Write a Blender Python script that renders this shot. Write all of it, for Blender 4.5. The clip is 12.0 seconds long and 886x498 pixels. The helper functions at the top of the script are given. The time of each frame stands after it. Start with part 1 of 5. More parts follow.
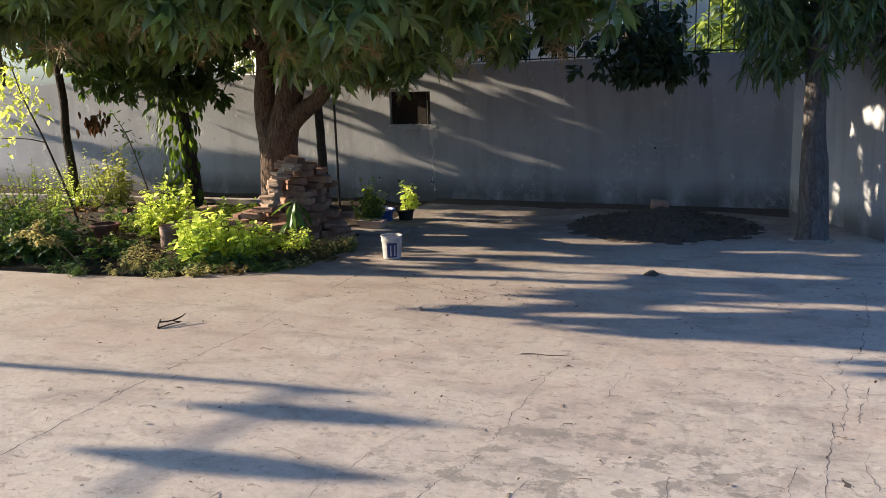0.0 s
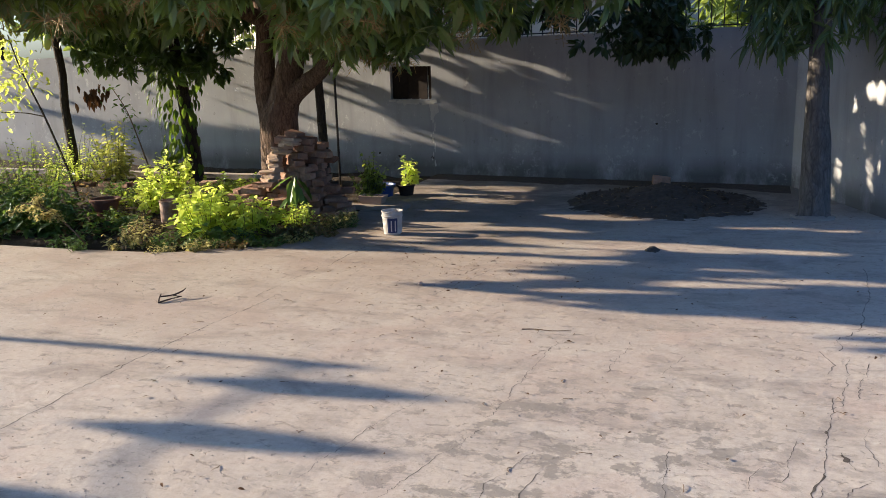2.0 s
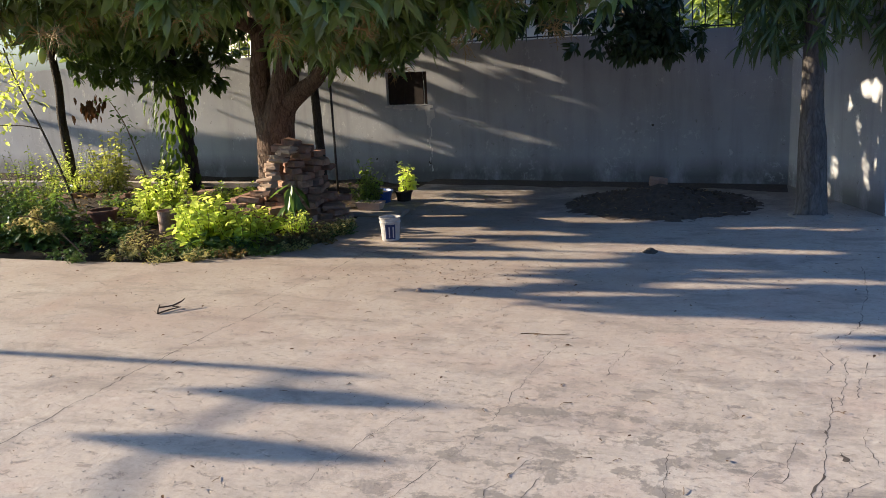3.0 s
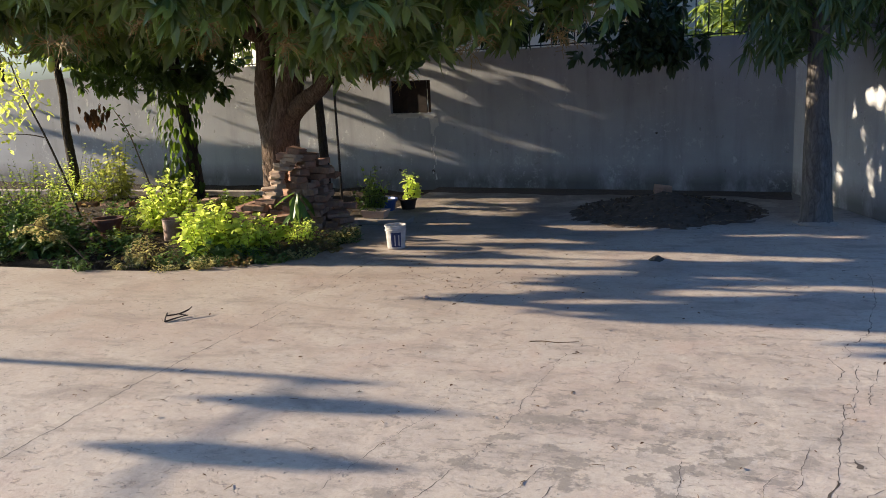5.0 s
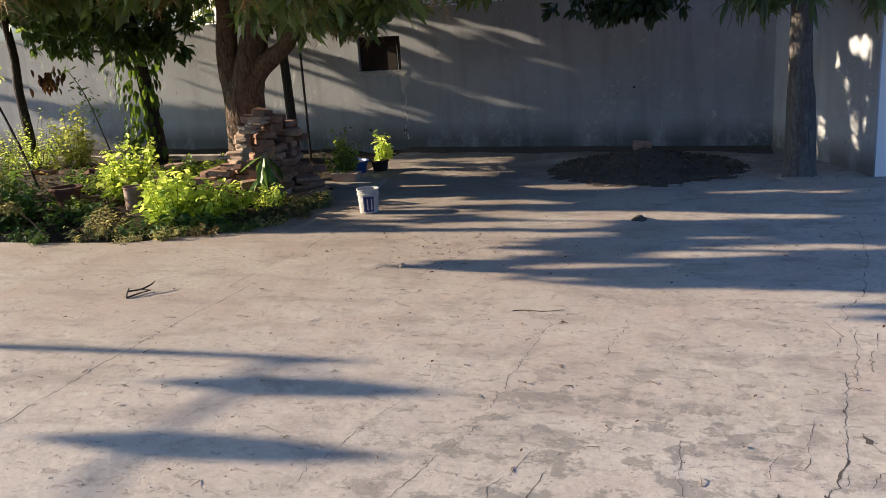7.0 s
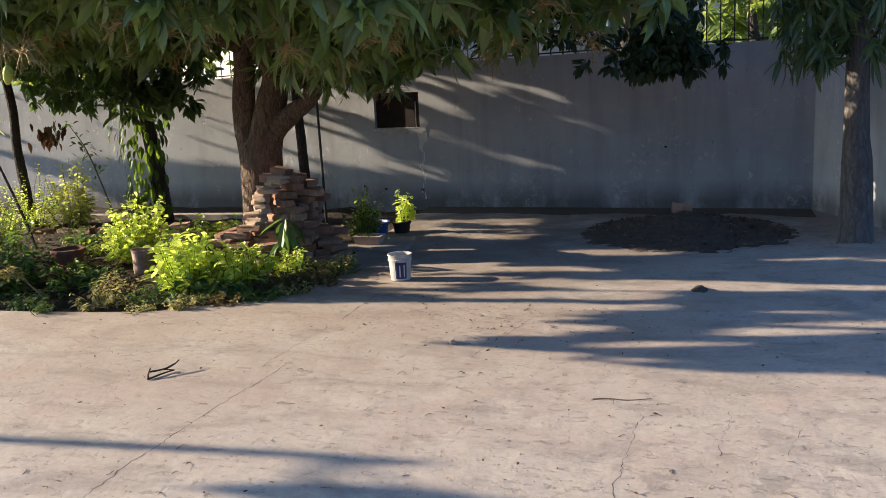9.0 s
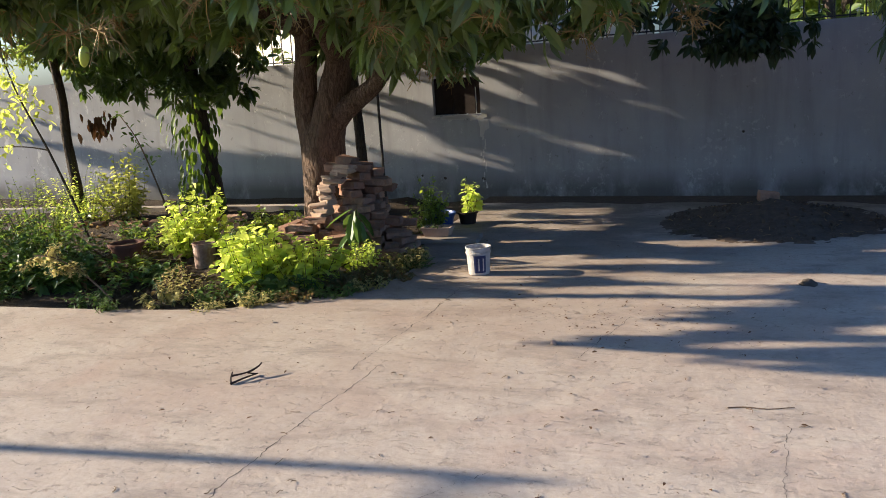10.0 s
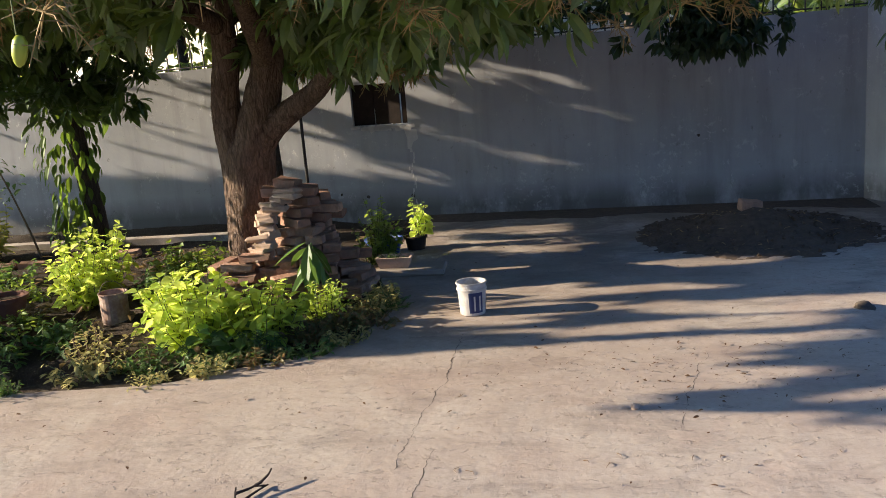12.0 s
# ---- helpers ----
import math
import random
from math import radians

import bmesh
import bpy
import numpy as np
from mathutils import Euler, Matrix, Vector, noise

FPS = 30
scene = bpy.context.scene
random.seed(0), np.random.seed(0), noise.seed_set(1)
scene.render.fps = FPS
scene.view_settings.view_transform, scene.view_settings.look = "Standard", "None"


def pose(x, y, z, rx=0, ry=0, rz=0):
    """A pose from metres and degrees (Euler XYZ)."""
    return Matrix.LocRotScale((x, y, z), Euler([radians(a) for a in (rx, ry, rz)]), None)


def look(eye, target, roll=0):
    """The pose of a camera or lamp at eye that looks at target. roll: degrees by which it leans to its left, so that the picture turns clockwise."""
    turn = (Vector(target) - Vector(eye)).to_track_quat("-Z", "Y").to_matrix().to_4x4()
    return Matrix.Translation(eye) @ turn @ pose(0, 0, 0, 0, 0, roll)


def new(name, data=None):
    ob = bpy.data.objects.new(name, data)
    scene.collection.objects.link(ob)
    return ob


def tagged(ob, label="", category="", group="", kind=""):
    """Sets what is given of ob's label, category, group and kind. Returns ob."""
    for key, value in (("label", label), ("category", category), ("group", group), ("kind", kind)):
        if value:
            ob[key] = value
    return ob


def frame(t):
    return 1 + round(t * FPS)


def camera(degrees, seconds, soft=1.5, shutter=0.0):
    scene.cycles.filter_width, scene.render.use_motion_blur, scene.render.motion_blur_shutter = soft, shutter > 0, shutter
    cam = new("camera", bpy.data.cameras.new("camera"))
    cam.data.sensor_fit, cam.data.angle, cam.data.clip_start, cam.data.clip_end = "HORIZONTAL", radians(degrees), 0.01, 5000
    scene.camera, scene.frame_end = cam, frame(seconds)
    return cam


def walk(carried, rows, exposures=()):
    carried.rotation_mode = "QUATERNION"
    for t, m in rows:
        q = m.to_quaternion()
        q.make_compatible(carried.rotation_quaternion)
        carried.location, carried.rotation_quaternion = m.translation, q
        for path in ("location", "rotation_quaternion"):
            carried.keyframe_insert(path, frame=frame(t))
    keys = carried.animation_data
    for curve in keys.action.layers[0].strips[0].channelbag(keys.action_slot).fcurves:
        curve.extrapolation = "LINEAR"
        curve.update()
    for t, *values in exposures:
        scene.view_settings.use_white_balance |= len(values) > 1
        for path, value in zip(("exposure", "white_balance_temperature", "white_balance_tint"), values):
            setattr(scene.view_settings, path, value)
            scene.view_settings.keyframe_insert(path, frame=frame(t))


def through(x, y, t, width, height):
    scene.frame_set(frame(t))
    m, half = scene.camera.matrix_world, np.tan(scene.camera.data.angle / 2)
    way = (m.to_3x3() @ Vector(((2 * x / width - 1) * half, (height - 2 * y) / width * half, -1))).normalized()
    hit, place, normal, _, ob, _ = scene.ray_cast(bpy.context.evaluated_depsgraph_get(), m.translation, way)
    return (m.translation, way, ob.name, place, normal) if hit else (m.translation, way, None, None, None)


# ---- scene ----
cam = camera(52.7, 12.0, soft=0.5)
METRES, EYE, TILT, LEAN, TURN = 3.018, 1.5, 0.0, 0.0, 19.3
ROWS = [
    (0.0, 0.0, 0.0, 0.0, -0.33, -11.17, 1.65),
    (0.5, 0.0, 0.0006, -0.0004, -0.32, -11.75, 1.64),
    (1.0, -0.0002, 0.0013, -0.0023, -0.31, -12.16, 1.7),
    (1.5, -0.0007, 0.0013, -0.0014, -0.26, -12.56, 1.55),
    (2.0, -0.0004, 0.0031, -0.0027, -0.27, -12.69, 1.52),
    (2.5, -0.0003, 0.0042, -0.001, -0.28, -12.89, 1.55),
    (3.0, 0.0039, 0.0018, 0.0014, -0.51, -12.45, 2.53),
    (5.0, -0.0116, 0.0015, 0.0008, -0.53, -11.91, 2.6),
    (5.5, -0.0254, 0.0029, -0.003, -2.16, -12.26, 3.11),
    (6.0, -0.0284, 0.0299, -0.009, -3.06, -14.29, 2.52),
    (6.5, -0.0205, 0.065, -0.004, -3.21, -15.21, 3.11),
    (7.0, -0.0183, 0.0901, -0.0022, -2.55, -14.73, 3.44),
    (9.0, -0.1451, 0.2674, -0.0007, -3.58, -11.28, 2.93),
    (9.5, -0.1892, 0.3281, -0.0105, -1.02, -11.16, 2.12),
    (10.0, -0.2602, 0.3942, -0.012, -1.89, -11.84, 3.6),
    (10.5, -0.3122, 0.503, -0.0127, -3.14, -12.29, 4.12),
    (11.0, -0.3744, 0.5957, -0.0142, -7.45, -12.42, 4.77),
    (11.5, -0.4545, 0.6745, -0.01, -13.03, -12.26, 4.56),
    (12.0, -0.5219, 0.7799, -0.0103, -12.46, -12.02, 4.35),
]
walk(cam, [(t, pose(0, 0, EYE, TILT, LEAN, TURN) @ pose(METRES * x, METRES * y, METRES * z, 90 + pitch, roll, yaw)) for t, x, y, z, yaw, pitch, roll in ROWS],
     exposures=[(0.0, 1.33), (3.0, 1.32), (6.5, 1.22), (9.0, 1.40), (11.0, 1.46), (11.5, 1.60), (12.0, 1.48)])

# ---- light ----
SUN_EL = 17.0
FALL, DRIFT = math.tan(radians(SUN_EL)), 0.06  # drop and sideways drift of the sunlight, for each metre that it goes along x
sun_to = Vector((1.0, DRIFT, -FALL)).normalized()
world = bpy.data.worlds.new("sky")
scene.world = world
world.use_nodes = True
wn = world.node_tree
sky = wn.nodes.new("ShaderNodeTexSky")
sky.sky_type = "NISHITA"
sky.sun_disc = False
sky.sun_elevation = radians(SUN_EL)
sky.sun_rotation = radians(270)
sky.ozone_density = 2.5
sky.dust_density = 2.5
wn.nodes["Background"].inputs["Strength"].default_value = 0.142
tint = wn.nodes.new("ShaderNodeMix")
tint.data_type, tint.blend_type = "RGBA", "MULTIPLY"
tint.inputs[0].default_value = 1.0
tint.inputs[7].default_value = (0.47, 0.65, 0.94, 1)
wn.links.new(sky.outputs["Color"], tint.inputs[6])
wn.links.new(tint.outputs[2], wn.nodes["Background"].inputs["Color"])
sun_data = bpy.data.lights.new("sun", "SUN")
sun_data.energy = 5.7
sun_data.angle = radians(0.5)
sun_data.color = (1.0, 0.855, 0.66)
sun = new("sun", sun_data)
sun.matrix_world = look((-30, 0, 12), Vector((-30, 0, 12)) + sun_to)


# ---- materials ----
class Shader:
    """A node material with a Principled surface and a few short-hands."""

    def __init__(self, name, rough=0.8, metal=0.0, spec=0.3):
        self.mat = bpy.data.materials.new(name)
        self.mat.use_nodes = True
        self.t = self.mat.node_tree
        self.p = self.t.nodes["Principled BSDF"]
        self.p.inputs["Roughness"].default_value = rough
        self.p.inputs["Metallic"].default_value = metal
        self.p.inputs["Specular IOR Level"].default_value = spec
        self.co = self.t.nodes.new("ShaderNodeTexCoord").outputs["Object"]

    def node(self, kind, **sockets):
        n = self.t.nodes.new(kind)
        for k, v in sockets.items():
            self.put(n.inputs[k.replace("_", " ")], v)
        return n

    def put(self, socket, v):
        if isinstance(v, bpy.types.NodeSocket):
            self.t.links.new(v, socket)
        else:
            socket.default_value = v

    def world_co(self):
        self.co = self.t.nodes.new("ShaderNodeNewGeometry").outputs["Position"]
        return self

    def stretch(self, sx, sy, sz):
        m = self.node("ShaderNodeMapping", Vector=self.co)
        m.inputs["Scale"].default_value = (sx, sy, sz)
        return m.outputs[0]

    def noise(self, scale, detail=4.0, rough=0.55, vec=None, distortion=0.0):
        n = self.node("ShaderNodeTexNoise", Vector=vec or self.co, Scale=scale, Detail=detail, Roughness=rough, Distortion=distortion)
        return n.outputs["Fac"]

    def voronoi(self, scale, feature="F1", vec=None):
        n = self.node("ShaderNodeTexVoronoi", Vector=vec or self.co, Scale=scale)
        n.feature = feature
        return n.outputs["Distance"]

    def ramp(self, fac, stops):
        n = self.node("ShaderNodeValToRGB", Fac=fac)
        e = n.color_ramp.elements
        while len(e) < len(stops):
            e.new(0.5)
        for el, (pos, c) in zip(e, stops):
            el.position, el.color = pos, (*c, 1) if len(c) == 3 else c
        return n.outputs["Color"]

    def mask(self, fac, lo, hi):
        n = self.node("ShaderNodeMapRange", Value=fac)
        n.inputs["From Min"].default_value, n.inputs["From Max"].default_value = lo, hi
        return n.outputs[0]

    def mix(self, fac, a, b, mode="MIX"):
        n = self.t.nodes.new("ShaderNodeMix")
        n.data_type, n.blend_type = "RGBA", mode
        for s, v in ((n.inputs[0], fac), (n.inputs[6], a), (n.inputs[7], b)):
            if isinstance(v, tuple) and len(v) == 3:
                v = (*v, 1)
            self.put(s, v)
        return n.outputs[2]

    def times(self, a, b):
        n = self.t.nodes.new("ShaderNodeMath")
        n.operation = "MULTIPLY"
        self.put(n.inputs[0], a), self.put(n.inputs[1], b)
        return n.outputs[0]

    def color(self, c):
        if isinstance(c, tuple) and len(c) == 3:
            c = (*c, 1)
        self.put(self.p.inputs["Base Color"], c)
        return self

    def bump(self, height, strength=0.3, distance=0.01):
        n = self.node("ShaderNodeBump", Height=height, Strength=strength, Distance=distance)
        self.t.links.new(n.outputs[0], self.p.inputs["Normal"])
        return self

    def island(self):
        return self.t.nodes.new("ShaderNodeNewGeometry").outputs["Random Per Island"]

    def each(self):
        return self.t.nodes.new("ShaderNodeObjectInfo").outputs["Random"]


def plain(name, a, b, scale=6.0, rough=0.8, metal=0.0, bump=0.2, fine=60.0, spec=0.3):
    s = Shader(name, rough, metal, spec)
    s.color(s.mix(s.noise(fine, 3), s.ramp(s.noise(scale, 5), [(0.3, a), (0.7, b)]), a, "MIX"))
    return s.bump(s.noise(fine, 4), bump, 0.004).mat


def leaf_material(name, shades, through=(0.25, 0.4, 0.03), share=0.35, rough=0.45, spec=0.35):
    """Leaves: shades vary from leaf to leaf, and part of the light shines through."""
    s = Shader(name, rough, 0.0, spec)
    step = 1.0 / (len(shades) - 1)
    c = s.ramp(s.island(), [(i * step, k) for i, k in enumerate(shades)])
    c = s.mix(s.times(s.noise(30, 2), 0.35), c, (0.02, 0.025, 0.01))
    s.color(c)
    tr = s.node("ShaderNodeBsdfTranslucent", Color=s.mix(0.75, c, through))
    mixer = s.t.nodes.new("ShaderNodeMixShader")
    mixer.inputs[0].default_value = share
    out = s.t.nodes["Material Output"]
    s.t.links.new(s.p.outputs[0], mixer.inputs[1])
    s.t.links.new(tr.outputs[0], mixer.inputs[2])
    s.t.links.new(mixer.outputs[0], out.inputs["Surface"])
    return s.mat


def concrete():
    """Old trowelled slab: pinkish dust, thin grey dirt, moist blotches and grit; tree shade painted in."""
    s = Shader("yard_concrete", 0.88, 0.0, 0.25).world_co()
    base = s.ramp(s.noise(0.6, 5, 0.55), [(0.3, (0.360, 0.300, 0.242)), (0.5, (0.397, 0.340, 0.281)), (0.7, (0.430, 0.380, 0.321))])
    dust = s.mask(s.noise(1.5, 5, 0.6, distortion=0.6), 0.50, 0.68)
    base = s.mix(s.times(dust, 0.6), base, (0.365, 0.270, 0.222))
    film = s.mask(s.noise(2.6, 7, 0.68, s.stretch(0.7, 1.5, 1), 0.5), 0.50, 0.66)
    base = s.mix(s.times(film, 0.85), base, (0.235, 0.20, 0.17))
    speck = s.mask(s.noise(9.0, 9, 0.82, s.stretch(0.8, 1.3, 1), 0.3), 0.56, 0.66)
    base = s.mix(s.times(speck, 0.65), base, (0.215, 0.18, 0.155))
    pit = s.mask(s.noise(17.0, 6, 0.75, s.stretch(0.7, 1.2, 1), 0.8), 0.575, 0.63)
    base = s.mix(s.times(pit, 0.6), base, (0.17, 0.14, 0.12))
    tone = s.noise(26, 8, 0.85)
    base = s.mix(0.5, base, s.ramp(tone, [(0.32, (0.30, 0.285, 0.27)), (0.5, (0.49, 0.49, 0.49)), (0.68, (0.62, 0.62, 0.62))]), "OVERLAY")
    pale = s.mask(s.noise(7.0, 7, 0.75), 0.58, 0.74)
    base = s.mix(s.times(pale, 0.6), base, (0.51, 0.456, 0.392))
    trod = s.node("ShaderNodeVectorMath", Vector=s.stretch(0.8, 1.0, 1.0))
    trod.operation = "DISTANCE"
    trod.inputs[1].default_value = (-2.5, 5.4, 0.0)
    brown = s.times(s.mask(trod.outputs["Value"], 3.4, 1.2), s.mask(s.noise(1.1, 6, 0.65, distortion=0.4), 0.30, 0.60))
    base = s.mix(s.times(brown, 0.6), base, (0.285, 0.215, 0.175))
    blot = s.mask(s.noise(6.5, 8, 0.70, s.stretch(0.85, 1.0, 1), 0.2), 0.525, 0.57)
    zone = s.node("ShaderNodeVectorMath", Vector=s.co)
    zone.operation = "DISTANCE"
    zone.inputs[1].default_value = (-0.55, 2.95, 0.0)
    near = s.mask(zone.outputs["Value"], 1.25, 0.55)
    base = s.mix(s.times(s.times(blot, near), 0.72), base, (0.175, 0.152, 0.128))
    # shade below the tree, put into the slab's colour as a ragged brown patch
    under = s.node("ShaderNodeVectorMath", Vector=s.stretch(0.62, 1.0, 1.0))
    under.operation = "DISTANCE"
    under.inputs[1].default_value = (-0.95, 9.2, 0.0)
    tree_shade = s.mask(s.noise(1.6, 7, 0.7, distortion=0.5), 0.32, 0.52)
    base = s.mix(s.times(s.times(tree_shade, s.mask(under.outputs["Value"], 2.0, 1.0)), 0.75), base, (0.13, 0.10, 0.078))
    trail = s.node("ShaderNodeVectorMath", Vector=s.stretch(0.75, 1.0, 1.0))
    trail.operation = "DISTANCE"
    trail.inputs[1].default_value = (-2.1, 7.0, 0.0)
    washed = s.mask(s.noise(2.3, 8, 0.72, distortion=0.6), 0.36, 0.58)
    base = s.mix(s.times(s.times(washed, s.mask(trail.outputs["Value"], 1.35, 0.6)), 0.6), base, (0.20, 0.145, 0.105))
    grit = s.mask(s.noise(120, 3, 0.7), 0.62, 0.74)
    base = s.mix(s.times(grit, 0.3), base, (0.17, 0.14, 0.115))
    s.color(base)
    relief = s.mix(0.12, s.mix(0.2, s.noise(4, 7, 0.62), s.mask(pit, 1.0, 0.0)), s.noise(45, 5, 0.7))
    return s.bump(relief, 0.55, 0.03).mat


def plaster():
    """Grey cement render: trowel marks, flaking patches, water streaks, darker towards its foot."""
    s = Shader("cement_render", 0.9, 0.0, 0.2).world_co()
    base = s.ramp(s.noise(0.9, 6, 0.6), [(0.3, (0.305, 0.303, 0.308)), (0.7, (0.425, 0.423, 0.43))])
    streak = s.mask(s.noise(3.0, 5, 0.6, s.stretch(2.2, 2.2, 0.25)), 0.5, 0.75)
    base = s.mix(s.times(streak, 0.4), base, (0.19, 0.185, 0.18))
    flake = s.mask(s.noise(6.0, 8, 0.78, s.stretch(1.3, 1, 0.8)), 0.60, 0.64)
    base = s.mix(s.times(flake, 0.55), base, (0.60, 0.59, 0.57))
    spot = s.mask(s.noise(11.0, 7, 0.75), 0.63, 0.67)
    base = s.mix(s.times(spot, 0.6), base, (0.17, 0.16, 0.15))
    # noisy band, darker towards the bottom of the wall
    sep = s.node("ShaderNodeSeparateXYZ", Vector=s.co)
    dark_foot = s.times(s.mask(s.noise(2.4, 7, 0.7, s.stretch(1, 1, 0.5)), 0.30, 0.50), s.mask(sep.outputs["Z"], 0.30, 0.08))
    base = s.mix(s.times(dark_foot, 0.75), base, (0.085, 0.078, 0.07))
    salt = s.times(s.mask(s.noise(16.0, 7, 0.8), 0.56, 0.60), s.mask(s.noise(1.3, 3), 0.52, 0.62))
    base = s.mix(s.times(salt, 0.35), base, (0.62, 0.61, 0.59))
    s.color(base)
    return s.bump(s.mix(0.5, s.noise(6, 8, 0.7), flake), 0.5, 0.02).mat


def bark(name, dark, light, lines=9.0):
    s = Shader(name, 0.92, 0.0, 0.15)
    ridges = s.noise(lines, 7, 0.75, s.stretch(3.2, 3.2, 0.8), 1.2)
    scales = s.voronoi(lines * 2.2, "DISTANCE_TO_EDGE", s.stretch(1.6, 1.6, 0.5))
    patch = s.mask(s.noise(3.5, 5), 0.45, 0.7)
    c = s.ramp(ridges, [(0.35, dark), (0.68, light)])
    c = s.mix(s.times(patch, 0.35), c, tuple(0.5 * (a + b) + 0.02 for a, b in zip(dark, light)))
    s.color(s.mix(s.times(s.mask(scales, 0.10, 0.0), 0.3), c, tuple(0.4 * a for a in dark)))
    return s.bump(s.mix(0.25, ridges, s.mask(scales, 0.0, 0.25)), 1.0, 0.03).mat


def brick_clay():
    s = Shader("fired_clay_brick", 0.92, 0.0, 0.2)
    c = s.ramp(s.each(), [(0.0, (0.21, 0.115, 0.08)), (0.35, (0.34, 0.185, 0.125)), (0.7, (0.42, 0.26, 0.18)), (1.0, (0.27, 0.165, 0.12))])
    grime = s.mask(s.noise(9.0, 6, 0.7), 0.5, 0.7)
    c = s.mix(s.times(grime, 0.5), c, (0.30, 0.235, 0.18))
    soot = s.mask(s.noise(6.0, 6, 0.7), 0.48, 0.66)
    c = s.mix(s.times(soot, 0.5), c, (0.07, 0.05, 0.04))
    s.color(c)
    return s.bump(s.noise(40, 6, 0.75), 0.8, 0.012).mat


def soil():
    s = Shader("garden_soil", 0.97, 0.0, 0.1).world_co()
    c = s.ramp(s.noise(2.5, 7, 0.65), [(0.3, (0.035, 0.026, 0.019)), (0.6, (0.066, 0.05, 0.036)), (0.8, (0.125, 0.096, 0.069))])
    c = s.mix(s.times(s.mask(s.noise(55, 4, 0.7), 0.6, 0.7), 0.6), c, (0.26, 0.20, 0.13))
    s.color(c)
    return s.bump(s.noise(30, 7, 0.75), 0.9, 0.03).mat


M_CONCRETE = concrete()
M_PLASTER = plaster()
M_SOIL = soil()
M_DIRT = plain("dark_loose_earth", (0.062, 0.043, 0.03), (0.135, 0.095, 0.063), 18, 0.97, 0, 0.9, 70)
M_BRICK = brick_clay()
M_BAT = plain("pale_broken_tile", (0.33, 0.22, 0.155), (0.52, 0.395, 0.295), 10, 0.95, 0, 0.7, 45)
M_LUMP = plain("hardened_mortar", (0.24, 0.20, 0.165), (0.33, 0.28, 0.235), 14, 0.95, 0, 0.6, 60)
M_BARK = bark("mango_bark", (0.052, 0.033, 0.024), (0.235, 0.162, 0.118))
M_BARK_DARK = bark("dark_bark", (0.035, 0.027, 0.022), (0.10, 0.078, 0.06))
M_BARK_GREY = bark("grey_brown_bark", (0.085, 0.072, 0.063), (0.20, 0.18, 0.165), 6.0)
M_TWIG = plain("dry_twig", (0.12, 0.075, 0.045), (0.22, 0.15, 0.09), 30)
M_STEM = plain("green_stem", (0.07, 0.09, 0.03), (0.13, 0.15, 0.05), 20)
M_PANICLE = plain("flower_stalk", (0.24, 0.15, 0.055), (0.37, 0.28, 0.10), 30, 0.7)
# dirt in cracks; on the hump and wall holes it stands for shade
M_CRACK = plain("crack_dirt", (0.05, 0.04, 0.032), (0.12, 0.095, 0.076), 20, 0.98)
M_PAINT = plain("pale_blue_wall_paint", (0.70, 0.71, 0.72), (0.80, 0.80, 0.80), 2, 0.7, 0, 0.15, 40)
M_IRON = plain("rusty_painted_iron", (0.035, 0.035, 0.036), (0.09, 0.065, 0.05), 25, 0.6, 0.4)
M_OLDWOOD = plain("weathered_dark_wood", (0.02, 0.013, 0.01), (0.05, 0.033, 0.025), 14, 0.85)
M_WHITE = plain("scuffed_white_plastic", (0.30, 0.275, 0.25), (0.60, 0.585, 0.57), 18, 0.5, 0, 0.05, 40, 0.4)
M_LABEL = plain("navy_label", (0.02, 0.03, 0.085), (0.035, 0.05, 0.13), 20, 0.5)
# red clay, darkened so that the pot's shade is in its colour
M_TERRA = plain("terracotta", (0.13, 0.055, 0.038), (0.21, 0.105, 0.07), 8, 0.9)
# pinkish cement, with the warmth of sunlight on the trough put into its colour
M_CEMENT_POT = plain("mossy_cement_trough", (0.38, 0.27, 0.205), (0.54, 0.425, 0.34), 9, 0.92, 0, 0.4)
M_BLUE = plain("blue_plastic", (0.015, 0.04, 0.16), (0.03, 0.075, 0.24), 8, 0.45, 0, 0.05, 30, 0.45)
M_TIN = plain("rusted_tin", (0.20, 0.105, 0.07), (0.52, 0.44, 0.38), 12, 0.65, 0.25)
M_FRUIT = plain("mango_skin", (0.20, 0.26, 0.02), (0.36, 0.36, 0.04), 14, 0.4, 0, 0.03, 30, 0.5)
M_FAR = plain("far_house_paint", (0.55, 0.50, 0.40), (0.66, 0.61, 0.5), 1.2)
L_MANGO = leaf_material("mango_leaf", [(0.030, 0.050, 0.020), (0.050, 0.085, 0.029), (0.075, 0.135, 0.038), (0.150, 0.225, 0.060), (0.100, 0.118, 0.060)], (0.42, 0.58, 0.11), 0.28, 0.40, 0.45)
L_DARK = leaf_material("dark_crown_leaf", [(0.036, 0.062, 0.025), (0.060, 0.104, 0.035), (0.088, 0.150, 0.048)], (0.26, 0.4, 0.05), 0.26, 0.42)
# darker leaf copy: the shade on the overhanging bough is in its colour
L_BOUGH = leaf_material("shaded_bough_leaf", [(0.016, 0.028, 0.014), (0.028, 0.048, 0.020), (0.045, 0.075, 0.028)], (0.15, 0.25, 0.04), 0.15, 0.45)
L_ASHOKA = leaf_material("willowy_leaf", [(0.052, 0.078, 0.034), (0.085, 0.130, 0.047), (0.130, 0.189, 0.058), (0.085, 0.117, 0.049)], (0.26, 0.36, 0.05), 0.24, 0.36, 0.5)
L_LIME = leaf_material("bright_herb_leaf", [(0.32, 0.47, 0.065), (0.47, 0.62, 0.11), (0.66, 0.78, 0.24), (0.38, 0.55, 0.08)], (0.95, 1.0, 0.20), 0.60, 0.40, 0.5)
